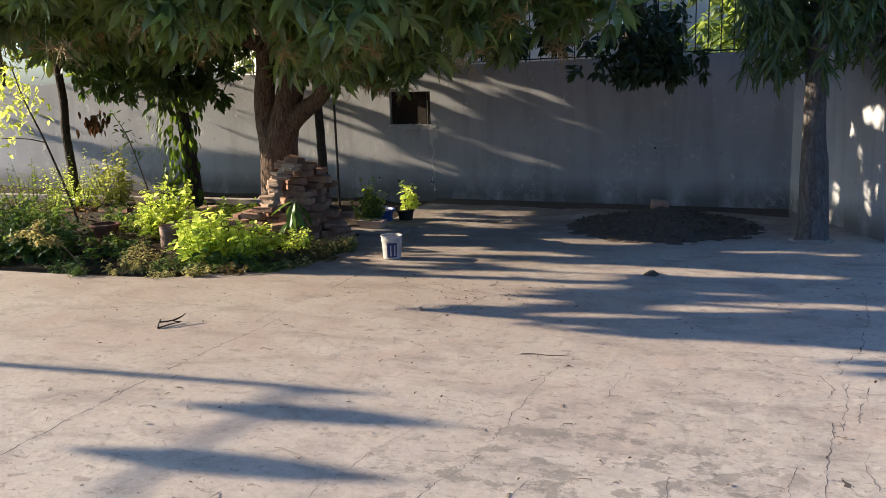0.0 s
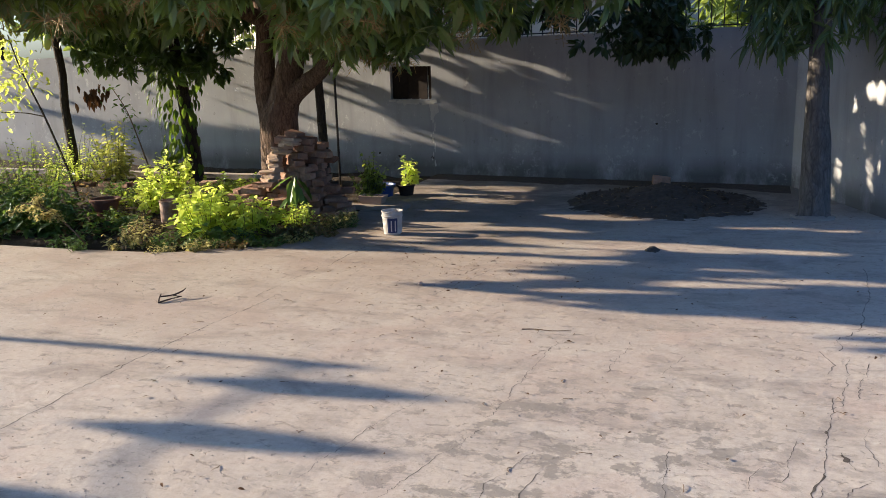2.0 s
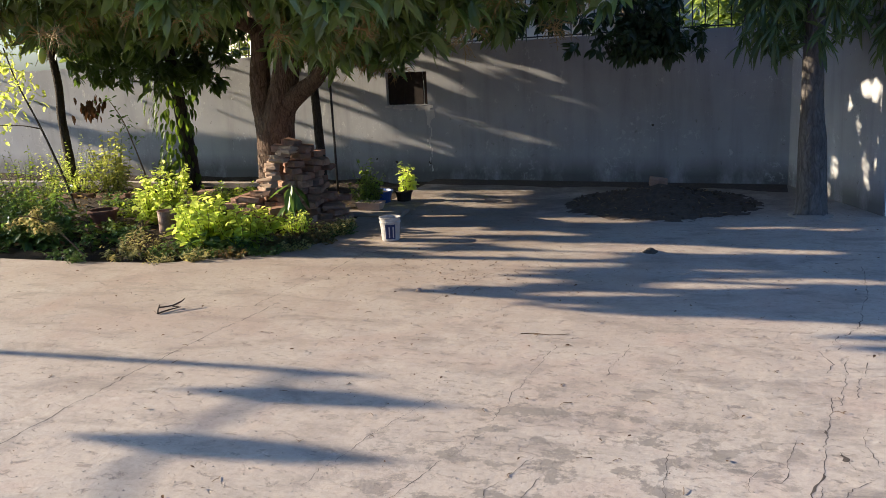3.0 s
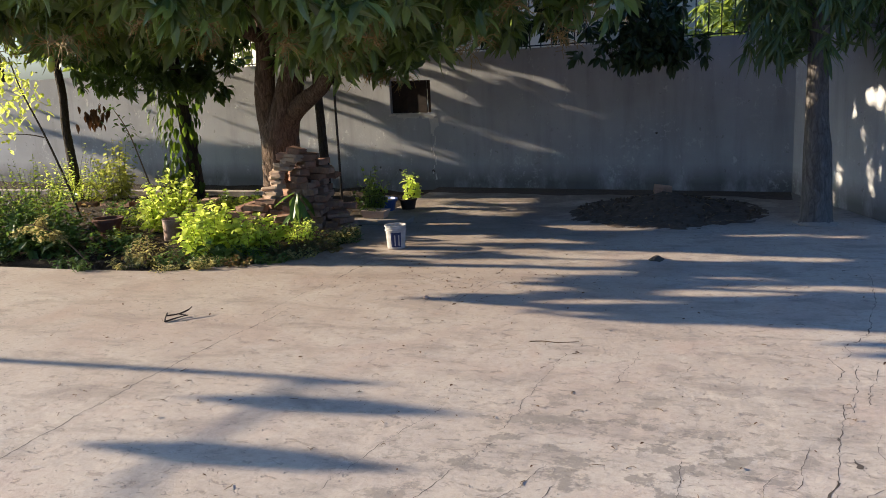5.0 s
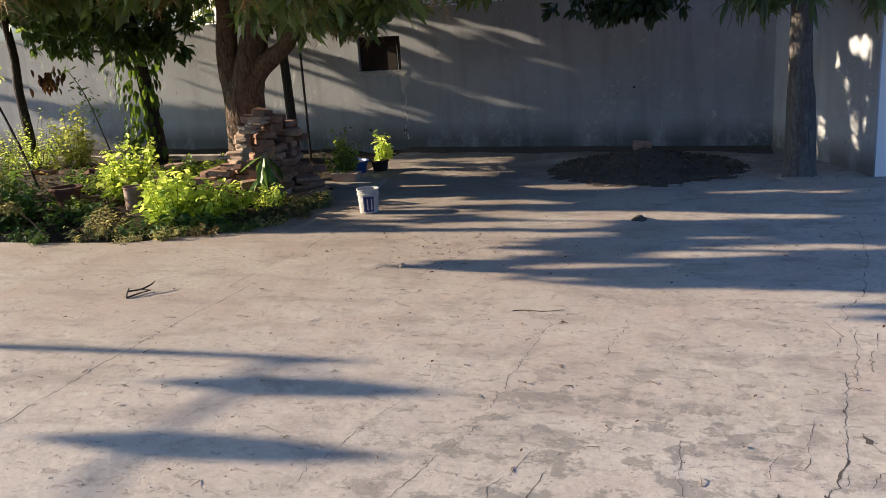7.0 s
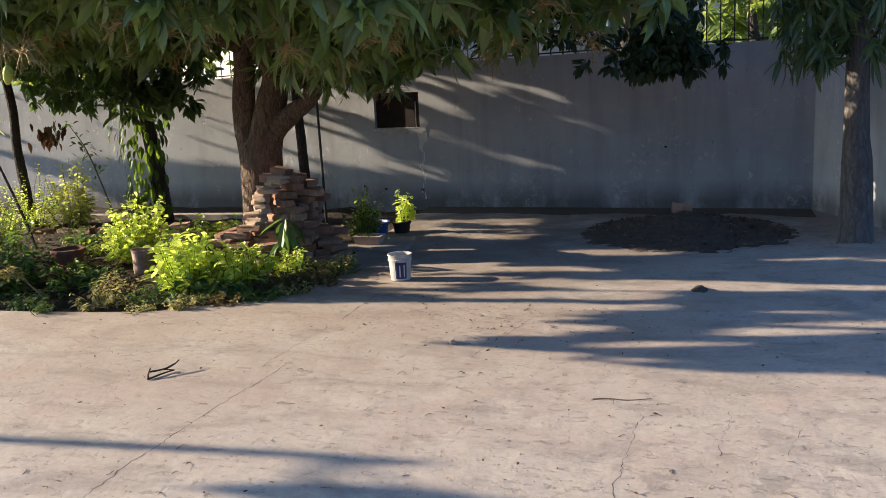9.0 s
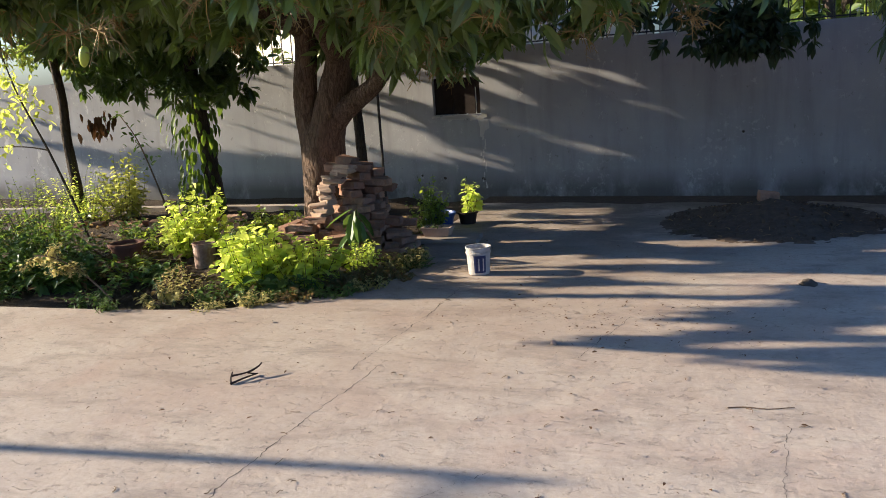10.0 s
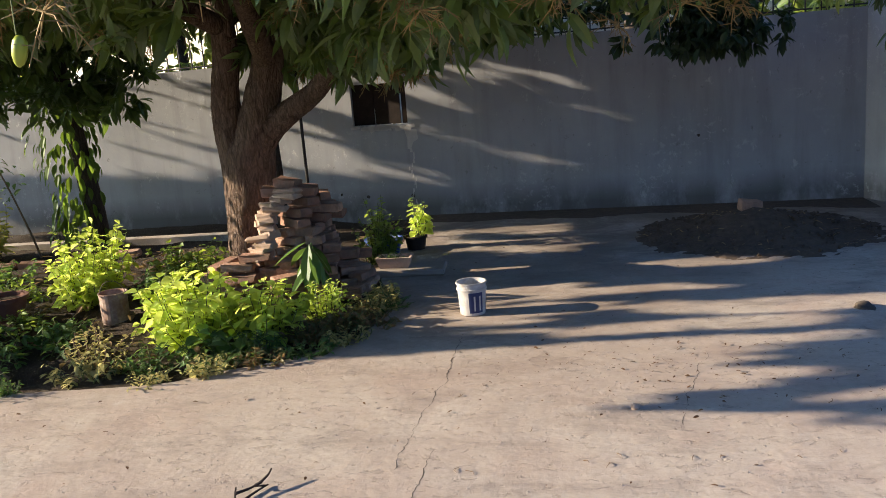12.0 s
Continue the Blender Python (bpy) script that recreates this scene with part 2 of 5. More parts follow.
L_GREEN = leaf_material("shrub_leaf", [(0.041, 0.088, 0.024), (0.068, 0.135, 0.034), (0.101, 0.176, 0.047)], (0.26, 0.42, 0.07), 0.28, 0.5)
L_VINE = leaf_material("vine_leaf", [(0.03, 0.065, 0.016), (0.055, 0.11, 0.025), (0.09, 0.15, 0.03)], (0.4, 0.58, 0.06), 0.3, 0.55, 0.2)
L_LIVE = leaf_material("fresh_shrub_leaf", [(0.081, 0.149, 0.030), (0.135, 0.230, 0.041), (0.203, 0.284, 0.054)], (0.5, 0.62, 0.07), 0.38, 0.5)
L_YELLOW = leaf_material("yellow_green_leaf", [(0.238, 0.280, 0.042), (0.350, 0.364, 0.056), (0.238, 0.308, 0.070)], (0.85, 0.85, 0.22), 0.5, 0.5)
L_RED = leaf_material("reddish_low_leaf", [(0.138, 0.081, 0.044), (0.188, 0.125, 0.062), (0.112, 0.125, 0.044)], (0.4, 0.25, 0.07), 0.3, 0.6)
L_DRY = leaf_material("dry_leaf", [(0.20, 0.13, 0.07), (0.27, 0.19, 0.10), (0.15, 0.085, 0.05)], (0.5, 0.34, 0.14), 0.3, 0.8, 0.1)
L_DEAD = leaf_material("dead_brown_leaf", [(0.09, 0.045, 0.025), (0.14, 0.075, 0.04), (0.05, 0.027, 0.018)], (0.2, 0.09, 0.04), 0.15, 0.8, 0.1)
L_STRAW = leaf_material("dry_weed_leaf", [(0.324, 0.276, 0.120), (0.480, 0.420, 0.180), (0.240, 0.252, 0.096)], (0.75, 0.66, 0.26), 0.42, 0.8, 0.1)
L_FAR = leaf_material("far_tree_leaf", [(0.04, 0.08, 0.02), (0.08, 0.13, 0.035), (0.11, 0.17, 0.05)], (0.45, 0.55, 0.09), 0.4, 0.6)


# ---- geometry helpers ----
class Geo:
    """Vertices and faces gathered for one mesh, in world metres."""

    def __init__(self):
        self.v, self.f, self.n = [], [], 0

    def add(self, verts, faces):
        verts = np.asarray(verts, float)
        self.v.append(verts)
        self.f.extend([tuple(i + self.n for i in f) for f in faces])
        self.n += len(verts)
        return self

    def along_wall(self):
        """Slants what was built on y = WALL_Y to the line of the back wall."""
        self.v = [v + np.stack([0 * v[:, 0], wall_y(v[:, 0]) - WALL_Y, 0 * v[:, 0]], 1) for v in self.v]
        return self

    def mesh(self, name, mat, origin=(0, 0, 0), smooth=False):
        me = bpy.data.meshes.new(name)
        v = np.concatenate(self.v) - np.asarray(origin, float)
        me.from_pydata(v.tolist(), [], self.f)
        me.materials.append(mat)
        if smooth:
            me.polygons.foreach_set("use_smooth", [True] * len(me.polygons))
        me.update()
        return me


def thing(name, at, label, category, group="", kind=""):
    ob = new(name)
    ob.location = at
    ob.empty_display_size = 0.1
    return tagged(ob, label, category, group, kind)


def base_of(ob):
    p = Vector(ob.location)
    while ob.parent:
        ob = ob.parent
        p += Vector(ob.location)
    return p


def part(name, geo, mat, parent=None, label="", smooth=False, kind=""):
    """One mesh object under a thing or a part; geo is in world metres (parents are never turned before)."""
    origin = base_of(parent) if parent else Vector((0, 0, 0))
    ob = new(name, geo.mesh(name, mat, origin, smooth))
    ob.parent = parent
    return tagged(ob, label, kind=kind)


def box(x0, x1, y0, y1, z0, z1):
    v = [(x, y, z) for z in (z0, z1) for y in (y0, y1) for x in (x0, x1)]
    return v, [(0, 2, 3, 1), (4, 5, 7, 6), (0, 1, 5, 4), (2, 6, 7, 3), (0, 4, 6, 2), (1, 3, 7, 5)]


def tube(points, radii, sides=8, wobble=0.0, seed=0):
    """A tapered tube along the points, closed at both ends."""
    rng = np.random.RandomState(seed)
    pts = np.asarray(points, float)
    out, faces = [], []
    tang = np.gradient(pts, axis=0)
    tang /= np.linalg.norm(tang, axis=1)[:, None] + 1e-9
    ref = np.array([1.0, 0, 0]) if abs(tang[0][0]) < 0.8 else np.array([0, 1.0, 0])
    lumps = rng.uniform(-1, 1, sides)
    for i, (p, t, r) in enumerate(zip(pts, tang, radii)):
        a = ref - t * ref.dot(t)
        a /= np.linalg.norm(a)
        b = np.cross(t, a)
        for k in range(sides):
            w = 2 * math.pi * k / sides
            rr = r * (1 + wobble * (0.6 * lumps[k] + 0.5 * rng.uniform(-1, 1)))
            out.append(p + (a * math.cos(w) + b * math.sin(w)) * rr)
    for i in range(len(pts) - 1):
        for k in range(sides):
            j = (k + 1) % sides
            faces.append((i * sides + k, i * sides + j, (i + 1) * sides + j, (i + 1) * sides + k))
    faces.append(tuple(reversed(range(sides))))
    faces.append(tuple(range((len(pts) - 1) * sides, len(pts) * sides)))
    return out, faces


def smooth_line(pts, steps=6):
    """Catmull-Rom through the points."""
    p = [np.asarray(q, float) for q in pts]
    p = [2 * p[0] - p[1]] + p + [2 * p[-1] - p[-2]]
    out = []
    for i in range(1, len(p) - 2):
        for s in range(steps):
            t = s / steps
            out.append(0.5 * (2 * p[i] + (p[i + 1] - p[i - 1]) * t + (2 * p[i - 1] - 5 * p[i] + 4 * p[i + 1] - p[i + 2]) * t * t + (3 * p[i] - p[i - 1] - 3 * p[i + 1] + p[i + 2]) * t ** 3))
    out.append(p[-2])
    return np.array(out)


def leaf_shape(width, droop=0.25, fold=0.25, belly=0.4):
    """A folded, drooping blade of length 1 along +y."""
    w = width / 2
    rows = [(0.0, 0.06), (belly * 0.55, 0.82), (belly + 0.12, 1.0), (0.78, 0.62)]
    v, f = [], []
    for y, k in rows:
        z = -droop * y * y
        v += [(-w * k, y, z + fold * w * k), (0, y, z), (w * k, y, z + fold * w * k)]
    v.append((0, 1.0, -droop))
    for i in range(3):
        a = 3 * i
        f += [(a, a + 1, a + 4, a + 3), (a + 1, a + 2, a + 5, a + 4)]
    f += [(9, 10, 12), (10, 11, 12)]
    return np.array(v), f


BLADE = {
    "mango": leaf_shape(0.33, 0.45, 0.3),
    "round": leaf_shape(0.72, 0.22, 0.3, 0.42),
    "oval": leaf_shape(0.42, 0.3, 0.3, 0.4),
    "strap": leaf_shape(0.27, 1.25, 0.35, 0.5),
    "narrow": leaf_shape(0.16, 0.35, 0.3),
    "drooping": leaf_shape(0.26, 0.10, 0.35),
    "tiny": (np.array([(0, 0, 0), (-0.28, 0.45, 0.05), (0, 1, -0.1), (0.28, 0.45, 0.05)]), [(0, 3, 2, 1)]),
}


def blades(geo, kind, pos, direction, up, size):
    """Adds one blade at each pos, pointing along direction, facing up."""
    v, f = BLADE[kind]
    pos, d, u, s = (np.asarray(a, float) for a in (pos, direction, up, size))
    d = d / (np.linalg.norm(d, axis=1)[:, None] + 1e-9)
    x = np.cross(d, u)
    x /= np.linalg.norm(x, axis=1)[:, None] + 1e-9
    z = np.cross(x, d)
    r = np.stack([x, d, z], axis=1)
    out = np.einsum("nk,mkj->mnj", v, r) * s[:, None, None] + pos[:, None, :]
    n = len(v)
    faces = [tuple(i * n + k for k in q) for i in range(len(pos)) for q in f]
    return geo.add(out.reshape(-1, 3), faces)


def spray_leaves(kind, leaves, size, hang, seed, spread=0.55):
    """A spray of leaves round a short twig, with its tip at the origin: an array of leaf, corner, place."""
    rng = np.random.RandomState(seed)
    geo = Geo()
    az = rng.uniform(0, 2 * math.pi, leaves) + np.arange(leaves) * 2.4
    el = rng.normal(hang, spread, leaves)
    d = np.stack([np.cos(az) * np.cos(el), np.sin(az) * np.cos(el), np.sin(el)], 1)
    pos = np.stack([np.zeros(leaves), np.zeros(leaves), rng.uniform(-0.02, 0.10, leaves)], 1) + 0.02 * d
    up = np.stack([rng.normal(0, 0.45, leaves), rng.normal(0, 0.45, leaves), np.ones(leaves)], 1)
    blades(geo, kind, pos, d, up, size * rng.uniform(0.5, 1.2, leaves))
    return geo.v[0].reshape(leaves, -1, 3)


TWIG = tube([(0, 0, 0.22), (0.01, 0, 0.1), (0, 0, 0)], [0.005, 0.005, 0.004], 4)


def grow(geo, kind, leaves, turn, at, twig=False):
    """Adds one turned spray; leaves that would stand in the way of a sunbeam are missing."""
    v = leaves @ turn.T + at
    v = v[~in_sunbeam(v[:, 7, :]) & ~in_sunbeam(v[:, -1, :]) & ~in_sunbeam(v[:, 1, :])]
    f, n = BLADE[kind][1], v.shape[1]
    if len(v):
        geo.add(v.reshape(-1, 3), [tuple(i * n + k for k in q) for i in range(len(v)) for q in f])
    if twig:
        geo.add(np.array(TWIG[0]) @ turn.T + at, TWIG[1])


def any_turn(rng, lean=0.4):
    return np.array(Euler((rng.normal(0, lean), rng.normal(0, lean), rng.uniform(0, 6.28))).to_matrix()) * rng.uniform(0.75, 1.2)


def crown(tree, kind, sources, mat, spots, singles, rng):
    """The nearest sprays as parts of their own, the rest joined."""
    order = np.argsort([p[1] + 0.6 * abs(p[2] - 1.6) for p in spots])
    rest = Geo()
    for k, i in enumerate(order):
        leaves, turn = sources[rng.randint(len(sources))], any_turn(rng)
        if k >= singles:
            grow(rest, kind, leaves, turn, np.array(spots[i]))
            continue
        geo = Geo()
        grow(geo, kind, leaves, turn, np.array(spots[i]), True)
        part("leaf_spray", geo, mat, tree)
    part("crown", rest, mat, tree, kind="stuff")


# ---- gaps cut into the crowns so that sun and shade fall as laid out here ----
# sunlit strips on the slab: place across the light, where each begins and ends along x, half its width
STRIPS = [(9.06, -3.0, -2.5, 0.06), (8.61, -2.6, -2.05, 0.05), (8.02, -2.4, -2.0, 0.06), (7.80, -2.9, -0.85, 0.12), (7.22, -2.4, -1.0, 0.085),
          (6.90, -2.4, -1.7, 0.10), (6.72, -1.8, -0.2, 0.15), (6.66, -0.9, 0.6, 0.09), (6.44, -2.4, -0.85, 0.12), (6.14, -1.8, -0.65, 0.08),
          (5.66, -0.75, 0.1, 0.085), (5.83, -0.15, 1.1, 0.085), (5.13, -1.1, -0.55, 0.06), (5.42, -1.1, -0.35, 0.06), (6.04, -0.25, 0.5, 0.06),
          (7.5, -0.2, 0.45, 0.06), (7.5, 0.6, 1.15, 0.05), (8.86, -0.05, 0.5, 0.055), (8.46, 0.45, 1.0, 0.05), (4.85, 0.1, 1.2, 0.06), (4.64, 0.3, 1.3, 0.05)]
# pinholes that throw spots on the side wall and the trunk before it: across the light, height along it, half size
PINHOLES = [(8.43, 1.31, 0.073), (8.28, 1.32, 0.073), (8.67, 1.14, 0.061), (8.89, 0.51, 0.086), (8.97, 0.27, 0.061), (8.37, 0.68, 0.067), (8.33, 0.54, 0.061),
            (8.52, 0.97, 0.056), (8.48, 0.82, 0.049), (8.19, 0.70, 0.073), (8.14, 0.96, 0.073), (8.14, 1.27, 0.073), (8.02, 1.38, 0.061), (8.02, 1.17, 0.067),
            (8.02, 0.95, 0.073), (8.02, 0.52, 0.061)]
# long grazing strips on the back wall: height along the light, where each begins and ends along x, half its width
GRAZES = [(0.05, -3.5, -2.6, 0.025), (0.385, -3.65, -2.2, 0.030), (0.30, -2.5, -1.2, 0.024), (-0.27, -3.65, -2.4, 0.030), (-0.20, -2.6, -1.6, 0.024), (0.52, -3.2, -1.5, 0.026)]



def sunny(u, w):
    """Whether the crowns are left open to the sun at this place across the light and height along it."""
    x = w / FALL
    if u > 9.75:
        xw = (9.85 - u) / (0.08 + DRIFT)
        if xw < -3.75 + 1.1 * noise.noise(Vector((w * 8.0, 3.0, 0.5))):
            low = float(np.interp(xw, [-9.5, -6.7, -3.7], [-2.20, -1.52, -0.85]))
            return w > low + 0.05 * noise.noise(Vector((u * 6, 0, 2))) and noise.noise(Vector((w * 13.0, u * 1.3, 8))) > float(np.interp(xw, [-6.5, -4.8, -4.2], [-0.20, -0.14, 0.04]))
        return any(abs(w - a) < h and b < xw < c for a, b, c, h in GRAZES)
    if w > 0.24 and u > 7.8:
        return any((u - a) ** 2 + ((w - b) * 0.8) ** 2 < h * h for a, b, h in PINHOLES)
    if x > 1.8:
        return False
    fine = noise.noise(Vector((u * 24.0, w * 7.0, 4)))
    if 6.2 < u < 6.47 and -4.3 < x < -2.3:
        return fine > 0.3
    if 6.47 < u < 7.15 and -3.3 < x < -2.25 and not 6.78 < u < 7.0:
        return fine > -0.02
    if x < -2.25:
        if x < -4.8 and 6.0 < u < 7.5:
            return noise.noise(Vector((u * 2.6, w * 4.0, 5))) > 0.12
        return u < 8.4 or 8.7 < u < 8.95 or noise.noise(Vector((u * 2.2, w * 3.0, 5))) > -0.05
    x += 0.45 * noise.noise(Vector((u * 17.0, 0.5, 3))) + 0.25 * noise.noise(Vector((u * 41.0, 0.5, 6)))
    ragged = 0.10 * noise.noise(Vector((u * 7.0, w * 3.0, 1)))
    near = float(np.interp(x, [-2.25, -2.15, -2.0, -1.7, -1.4, -1.0, -0.6, 0.3, 0.5, 1.6], [6.36, 5.6, 5.40, 5.32, 5.16, 5.02, 4.94, 4.95, 4.42, 4.35]))
    if u < near + ragged or (5.52 < u < 6.25 and x < -1.3 + 3.5 * ragged):
        return True
    return fine > 0.52 or fine > -0.3 and any(((x - (b + c) / 2) / ((c - b) / 2)) ** 2 + ((u - a) / h) ** 2 < 1 for a, b, c, h in STRIPS)


def in_sunbeam(p):
    u, w = p[:, 1] - DRIFT * p[:, 0], p[:, 2] + FALL * p[:, 0]
    return np.array([sunny(a, b) and c < wall_y(x) for a, b, c, x in zip(u, w, p[:, 1], p[:, 0])], bool)


def shading_spots(rng, count, x0, x1, z1, u0=4.2):
    """Places, mostly out of view, for added sprays that block the sun where shade is wanted."""
    out = []
    for _ in range(60 * count):
        x, u = rng.uniform(x0, x1), rng.uniform(u0, 11.4)
        y = u + DRIFT * x
        z = rng.uniform(1.62 if x < -7.0 and y < 7.2 else 2.1, z1)
        w = z + FALL * x
        if w < 2.1 and y < wall_y(x) - 0.05 and not sunny(u, w):
            out.append((x, y, z))
            if len(out) == count:
                break
    return out


# ---- ground, yard, walls ----
def wall_y(x):
    """The back wall drifts away from the yard towards its far end."""
    return WALL_Y + 0.08 * (0.37 - x)


WALL_Y = 9.82
CORNER = (0.37, WALL_Y)
EDGE = (1.06, 8.13)
BED = [(-16.0, 5.62), (-5.0, 5.62), (-4.3, 5.69), (-4.05, 5.84), (-3.73, 6.0), (-3.45, 6.3), (-3.34, 6.75), (-3.4, 7.25), (-3.55, 7.9), (-3.6, 10.3)]

g = Geo()
g.add([(-400, -400, -0.09), (400, -400, -0.09), (400, 400, -0.09), (-400, 400, -0.09)], [(0, 1, 2, 3)])
tagged(part("ground", g, M_SOIL), "bare brown earth around the yard", "ground", kind="structure")

rng = np.random.RandomState(3)
line = smooth_line([(x, y, 0) for x, y in BED[1:]], 14)[:, :2]
line[1:-1, 0] += rng.normal(0, 0.004, len(line) - 2)
g = Geo()
left = [(-16.0, 5.62)] + [tuple(p) for p in line]
ring = [(-16.0, -7.0), (9.0, -7.0), (9.0, 5.62), (-5.0, 5.62), (-16.0, 5.62)]
g.add([(x, y, 0.0) for x, y in ring], [(0, 1, 2, 3, 4)])
m = len(line)
g.add([(x, y, 0.0) for x, y in line] + [(9.0, y, 0.0) for x, y in line], [(i, m + i, m + i + 1, i + 1) for i in range(m - 1)])
m = len(left)
g.add([(x, y, 0.0) for x, y in left] + [(x, y, -0.09) for x, y in left], [(i, i + 1, m + i + 1, m + i) for i in range(m - 1)])
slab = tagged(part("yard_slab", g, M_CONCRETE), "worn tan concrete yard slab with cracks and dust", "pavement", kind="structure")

# soil of the bed, a little uneven
g = Geo()
nx, ny = 90, 44
xs, ys = np.linspace(-16, -3.3, nx), np.linspace(5.5, 11.4, ny)
v = [(x, y, -0.035 + 0.035 * noise.noise(Vector((x * 2.3, y * 2.3, 0))) + 0.02 * noise.noise(Vector((x * 7, y * 7, 3)))) for y in ys for x in xs]
v = [(x, y, min(z, -0.006) if x > -4.5 or y < 6 else z + 0.02) for x, y, z in v]
g.add(v, [(j * nx + i, j * nx + i + 1, (j + 1) * nx + i + 1, (j + 1) * nx + i) for j in range(ny - 1) for i in range(nx - 1)])
tagged(part("garden_bed", g, M_SOIL, smooth=True), "dark crumbly soil of the planted bed", "soil", kind="structure")


def wall_top(x):
    return 1.63 - 0.0135 * max(0.0, 0.4 - x) if x < 0.4 else 1.63


# back wall with the vent opening through it
W0, W1, WZ0, WZ1 = -4.20, -3.66, 0.895, 1.285
g = Geo()
xs = [-18.0, -12.0, -8.0, W0, W1, -1.5, CORNER[0] + 0.12]
for a, b in zip(xs, xs[1:]):
    spans = [(-0.09, wall_top(a), wall_top(b))] if (a, b) != (W0, W1) else [(-0.09, WZ0, WZ0), (WZ1, wall_top(a), wall_top(b))]
    for z0, za, zb in spans:
        v, f = box(a, b, WALL_Y, WALL_Y + 0.2, z0, 0)
        v = [(x, y, z0 if k < 4 else (za if x == a else zb)) for k, (x, y, z) in enumerate(v)]
        g.add(v, f)
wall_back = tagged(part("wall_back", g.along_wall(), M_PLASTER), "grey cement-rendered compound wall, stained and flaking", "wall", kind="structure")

# slanting return wall and the painted building face beside it
g = Geo()
d = Vector((EDGE[0] - CORNER[0], EDGE[1] - CORNER[1])).normalized()
a, b = Vector(CORNER), Vector(EDGE)
o = Vector((0.25, 0.1))
q = [a, b, b + o, a + o]
g.add([(p.x, p.y, z) for z in (-0.09, 2.7) for p in q], [(3, 2, 1, 0), (4, 5, 6, 7), (0, 1, 5, 4), (1, 2, 6, 5), (2, 3, 7, 6), (3, 0, 4, 7)])
tagged(part("wall_side", g, M_PLASTER), "grey cement-rendered side wall of the outbuilding", "wall", kind="structure")
g = Geo()
g.add(*box(EDGE[0] + 0.004, 5.5, EDGE[1] + 0.005, EDGE[1] + 0.25, -0.09, 2.7))
tagged(part("wall_painted", g, M_PAINT), "pale bluish-white painted outbuilding wall", "wall", kind="structure")
# unseen wall behind the camera, added to cut the skylight on the back wall
g = Geo()
g.add(*box(-9.0, 9.0, -4.2, -3.9, -0.09, 3.3))
tagged(part("wall_house", g, M_PLASTER), "plain grey unseen wall, added behind the yard to block skylight", "wall", kind="structure")


# ---- mango tree ----
def limb(geo, pts, r0, r1, sides=10, wobble=0.06, seed=1, steps=6):
    line = smooth_line(pts, steps)
    geo.add(*tube(line, np.linspace(r0, r1, len(line)), sides, wobble, seed))
    return line


MANGO = (-4.53, 7.92, -0.04)
mango = thing("mango_tree", MANGO, "old mango tree with forked brown trunk and low drooping crown", "tree")
g = Geo()
line = smooth_line([(-4.56, 7.93, -0.08), (-4.53, 7.92, 0.12), (-4.51, 7.92, 0.5), (-4.47, 7.92, 0.85), (-4.44, 7.92, 1.08)], 8)
rad = np.interp(np.linspace(0, 1, len(line)), [0, 0.12, 0.4, 0.8, 1], [0.25, 0.185, 0.165, 0.180, 0.12])
g.add(*tube(line, rad, 26, 0.04, 4))
part("trunk", g, M_BARK, mango, smooth=True)
BOUGHS = [
    ("limb", [(-4.53, 7.93, 0.5), (-4.545, 7.92, 0.85), (-4.575, 7.9, 1.12), (-4.565, 7.87, 1.35), (-4.51, 7.83, 1.75), (-4.55, 7.65, 2.6), (-4.8, 7.2, 3.4)], 0.145, 0.06),
    ("limb", [(-4.49, 7.93, 0.5), (-4.42, 7.9, 0.9), (-4.31, 7.87, 1.25), (-4.21, 7.84, 1.6), (-4.05, 7.6, 2.3), (-3.8, 7.3, 3.4)], 0.19, 0.06),
    ("limb", [(-4.46, 7.9, 0.7), (-4.38, 7.87, 0.92), (-4.24, 7.84, 1.09), (-4.06, 7.8, 1.21), (-3.86, 7.72, 1.33), (-3.55, 7.5, 1.62), (-2.9, 7.1, 2.2), (-1.8, 6.8, 2.6)], 0.125, 0.03),
    ("limb", [(-4.22, 7.82, 1.55), (-4.12, 7.2, 1.9), (-3.9, 6.4, 2.2), (-3.6, 5.6, 2.2), (-3.3, 4.6, 2.0)], 0.085, 0.02),
    ("limb", [(-4.52, 7.8, 1.8), (-4.8, 7.1, 2.05), (-5.2, 6.3, 2.25), (-5.3, 5.3, 2.15)], 0.075, 0.02),
]
limb_lines = []
for i, (name, pts, r0, r1) in enumerate(BOUGHS):
    g = Geo()
    limb_lines.append(limb(g, pts, r0, r1, 12, 0.05, 10 + i))
    part(name, g, M_BARK, mango, smooth=True)

MANGO_SRC = [spray_leaves("mango", 14, 0.172, -0.28, 40 + k, 0.6) for k in range(12)]


def mango_low(x, y):
    """Height of the crown's underside over a place."""
    z = float(np.interp(y, [4.0, 4.6, 5.2, 6.0, 7.0, 9.3], [1.76, 1.70, 1.60, 1.56, 1.48, 1.46]))
    if x < -4.4:
        z += 0.26 * min(1.0, (-4.4 - x) / 0.5)
    if x < -6.0:
        z += 0.12
    if x > -1.8:
        z += 0.22 * min(1.0, (x + 1.8) / 0.4)
    if 4.6 < y < 8.3 and -0.36 < x + 3.44 + 0.45 * (y - 5) < 0.42:
        z = max(z, 1.6) + 0.26
    if abs(x + 1.12 + 0.25 * (y - 4.5)) < 0.13 or abs(x + 1.76 + 0.245 * (y - 4.5)) < 0.2:
        z += 0.30
    if x < -4.6 and y > 8.0:
        z += 0.15
    return z + 0.16 * noise.noise(Vector((x * 1.1, y * 1.1, 5.0))) + 0.13 * noise.noise(Vector((x * 3.3, y * 3.3, 1.0)))


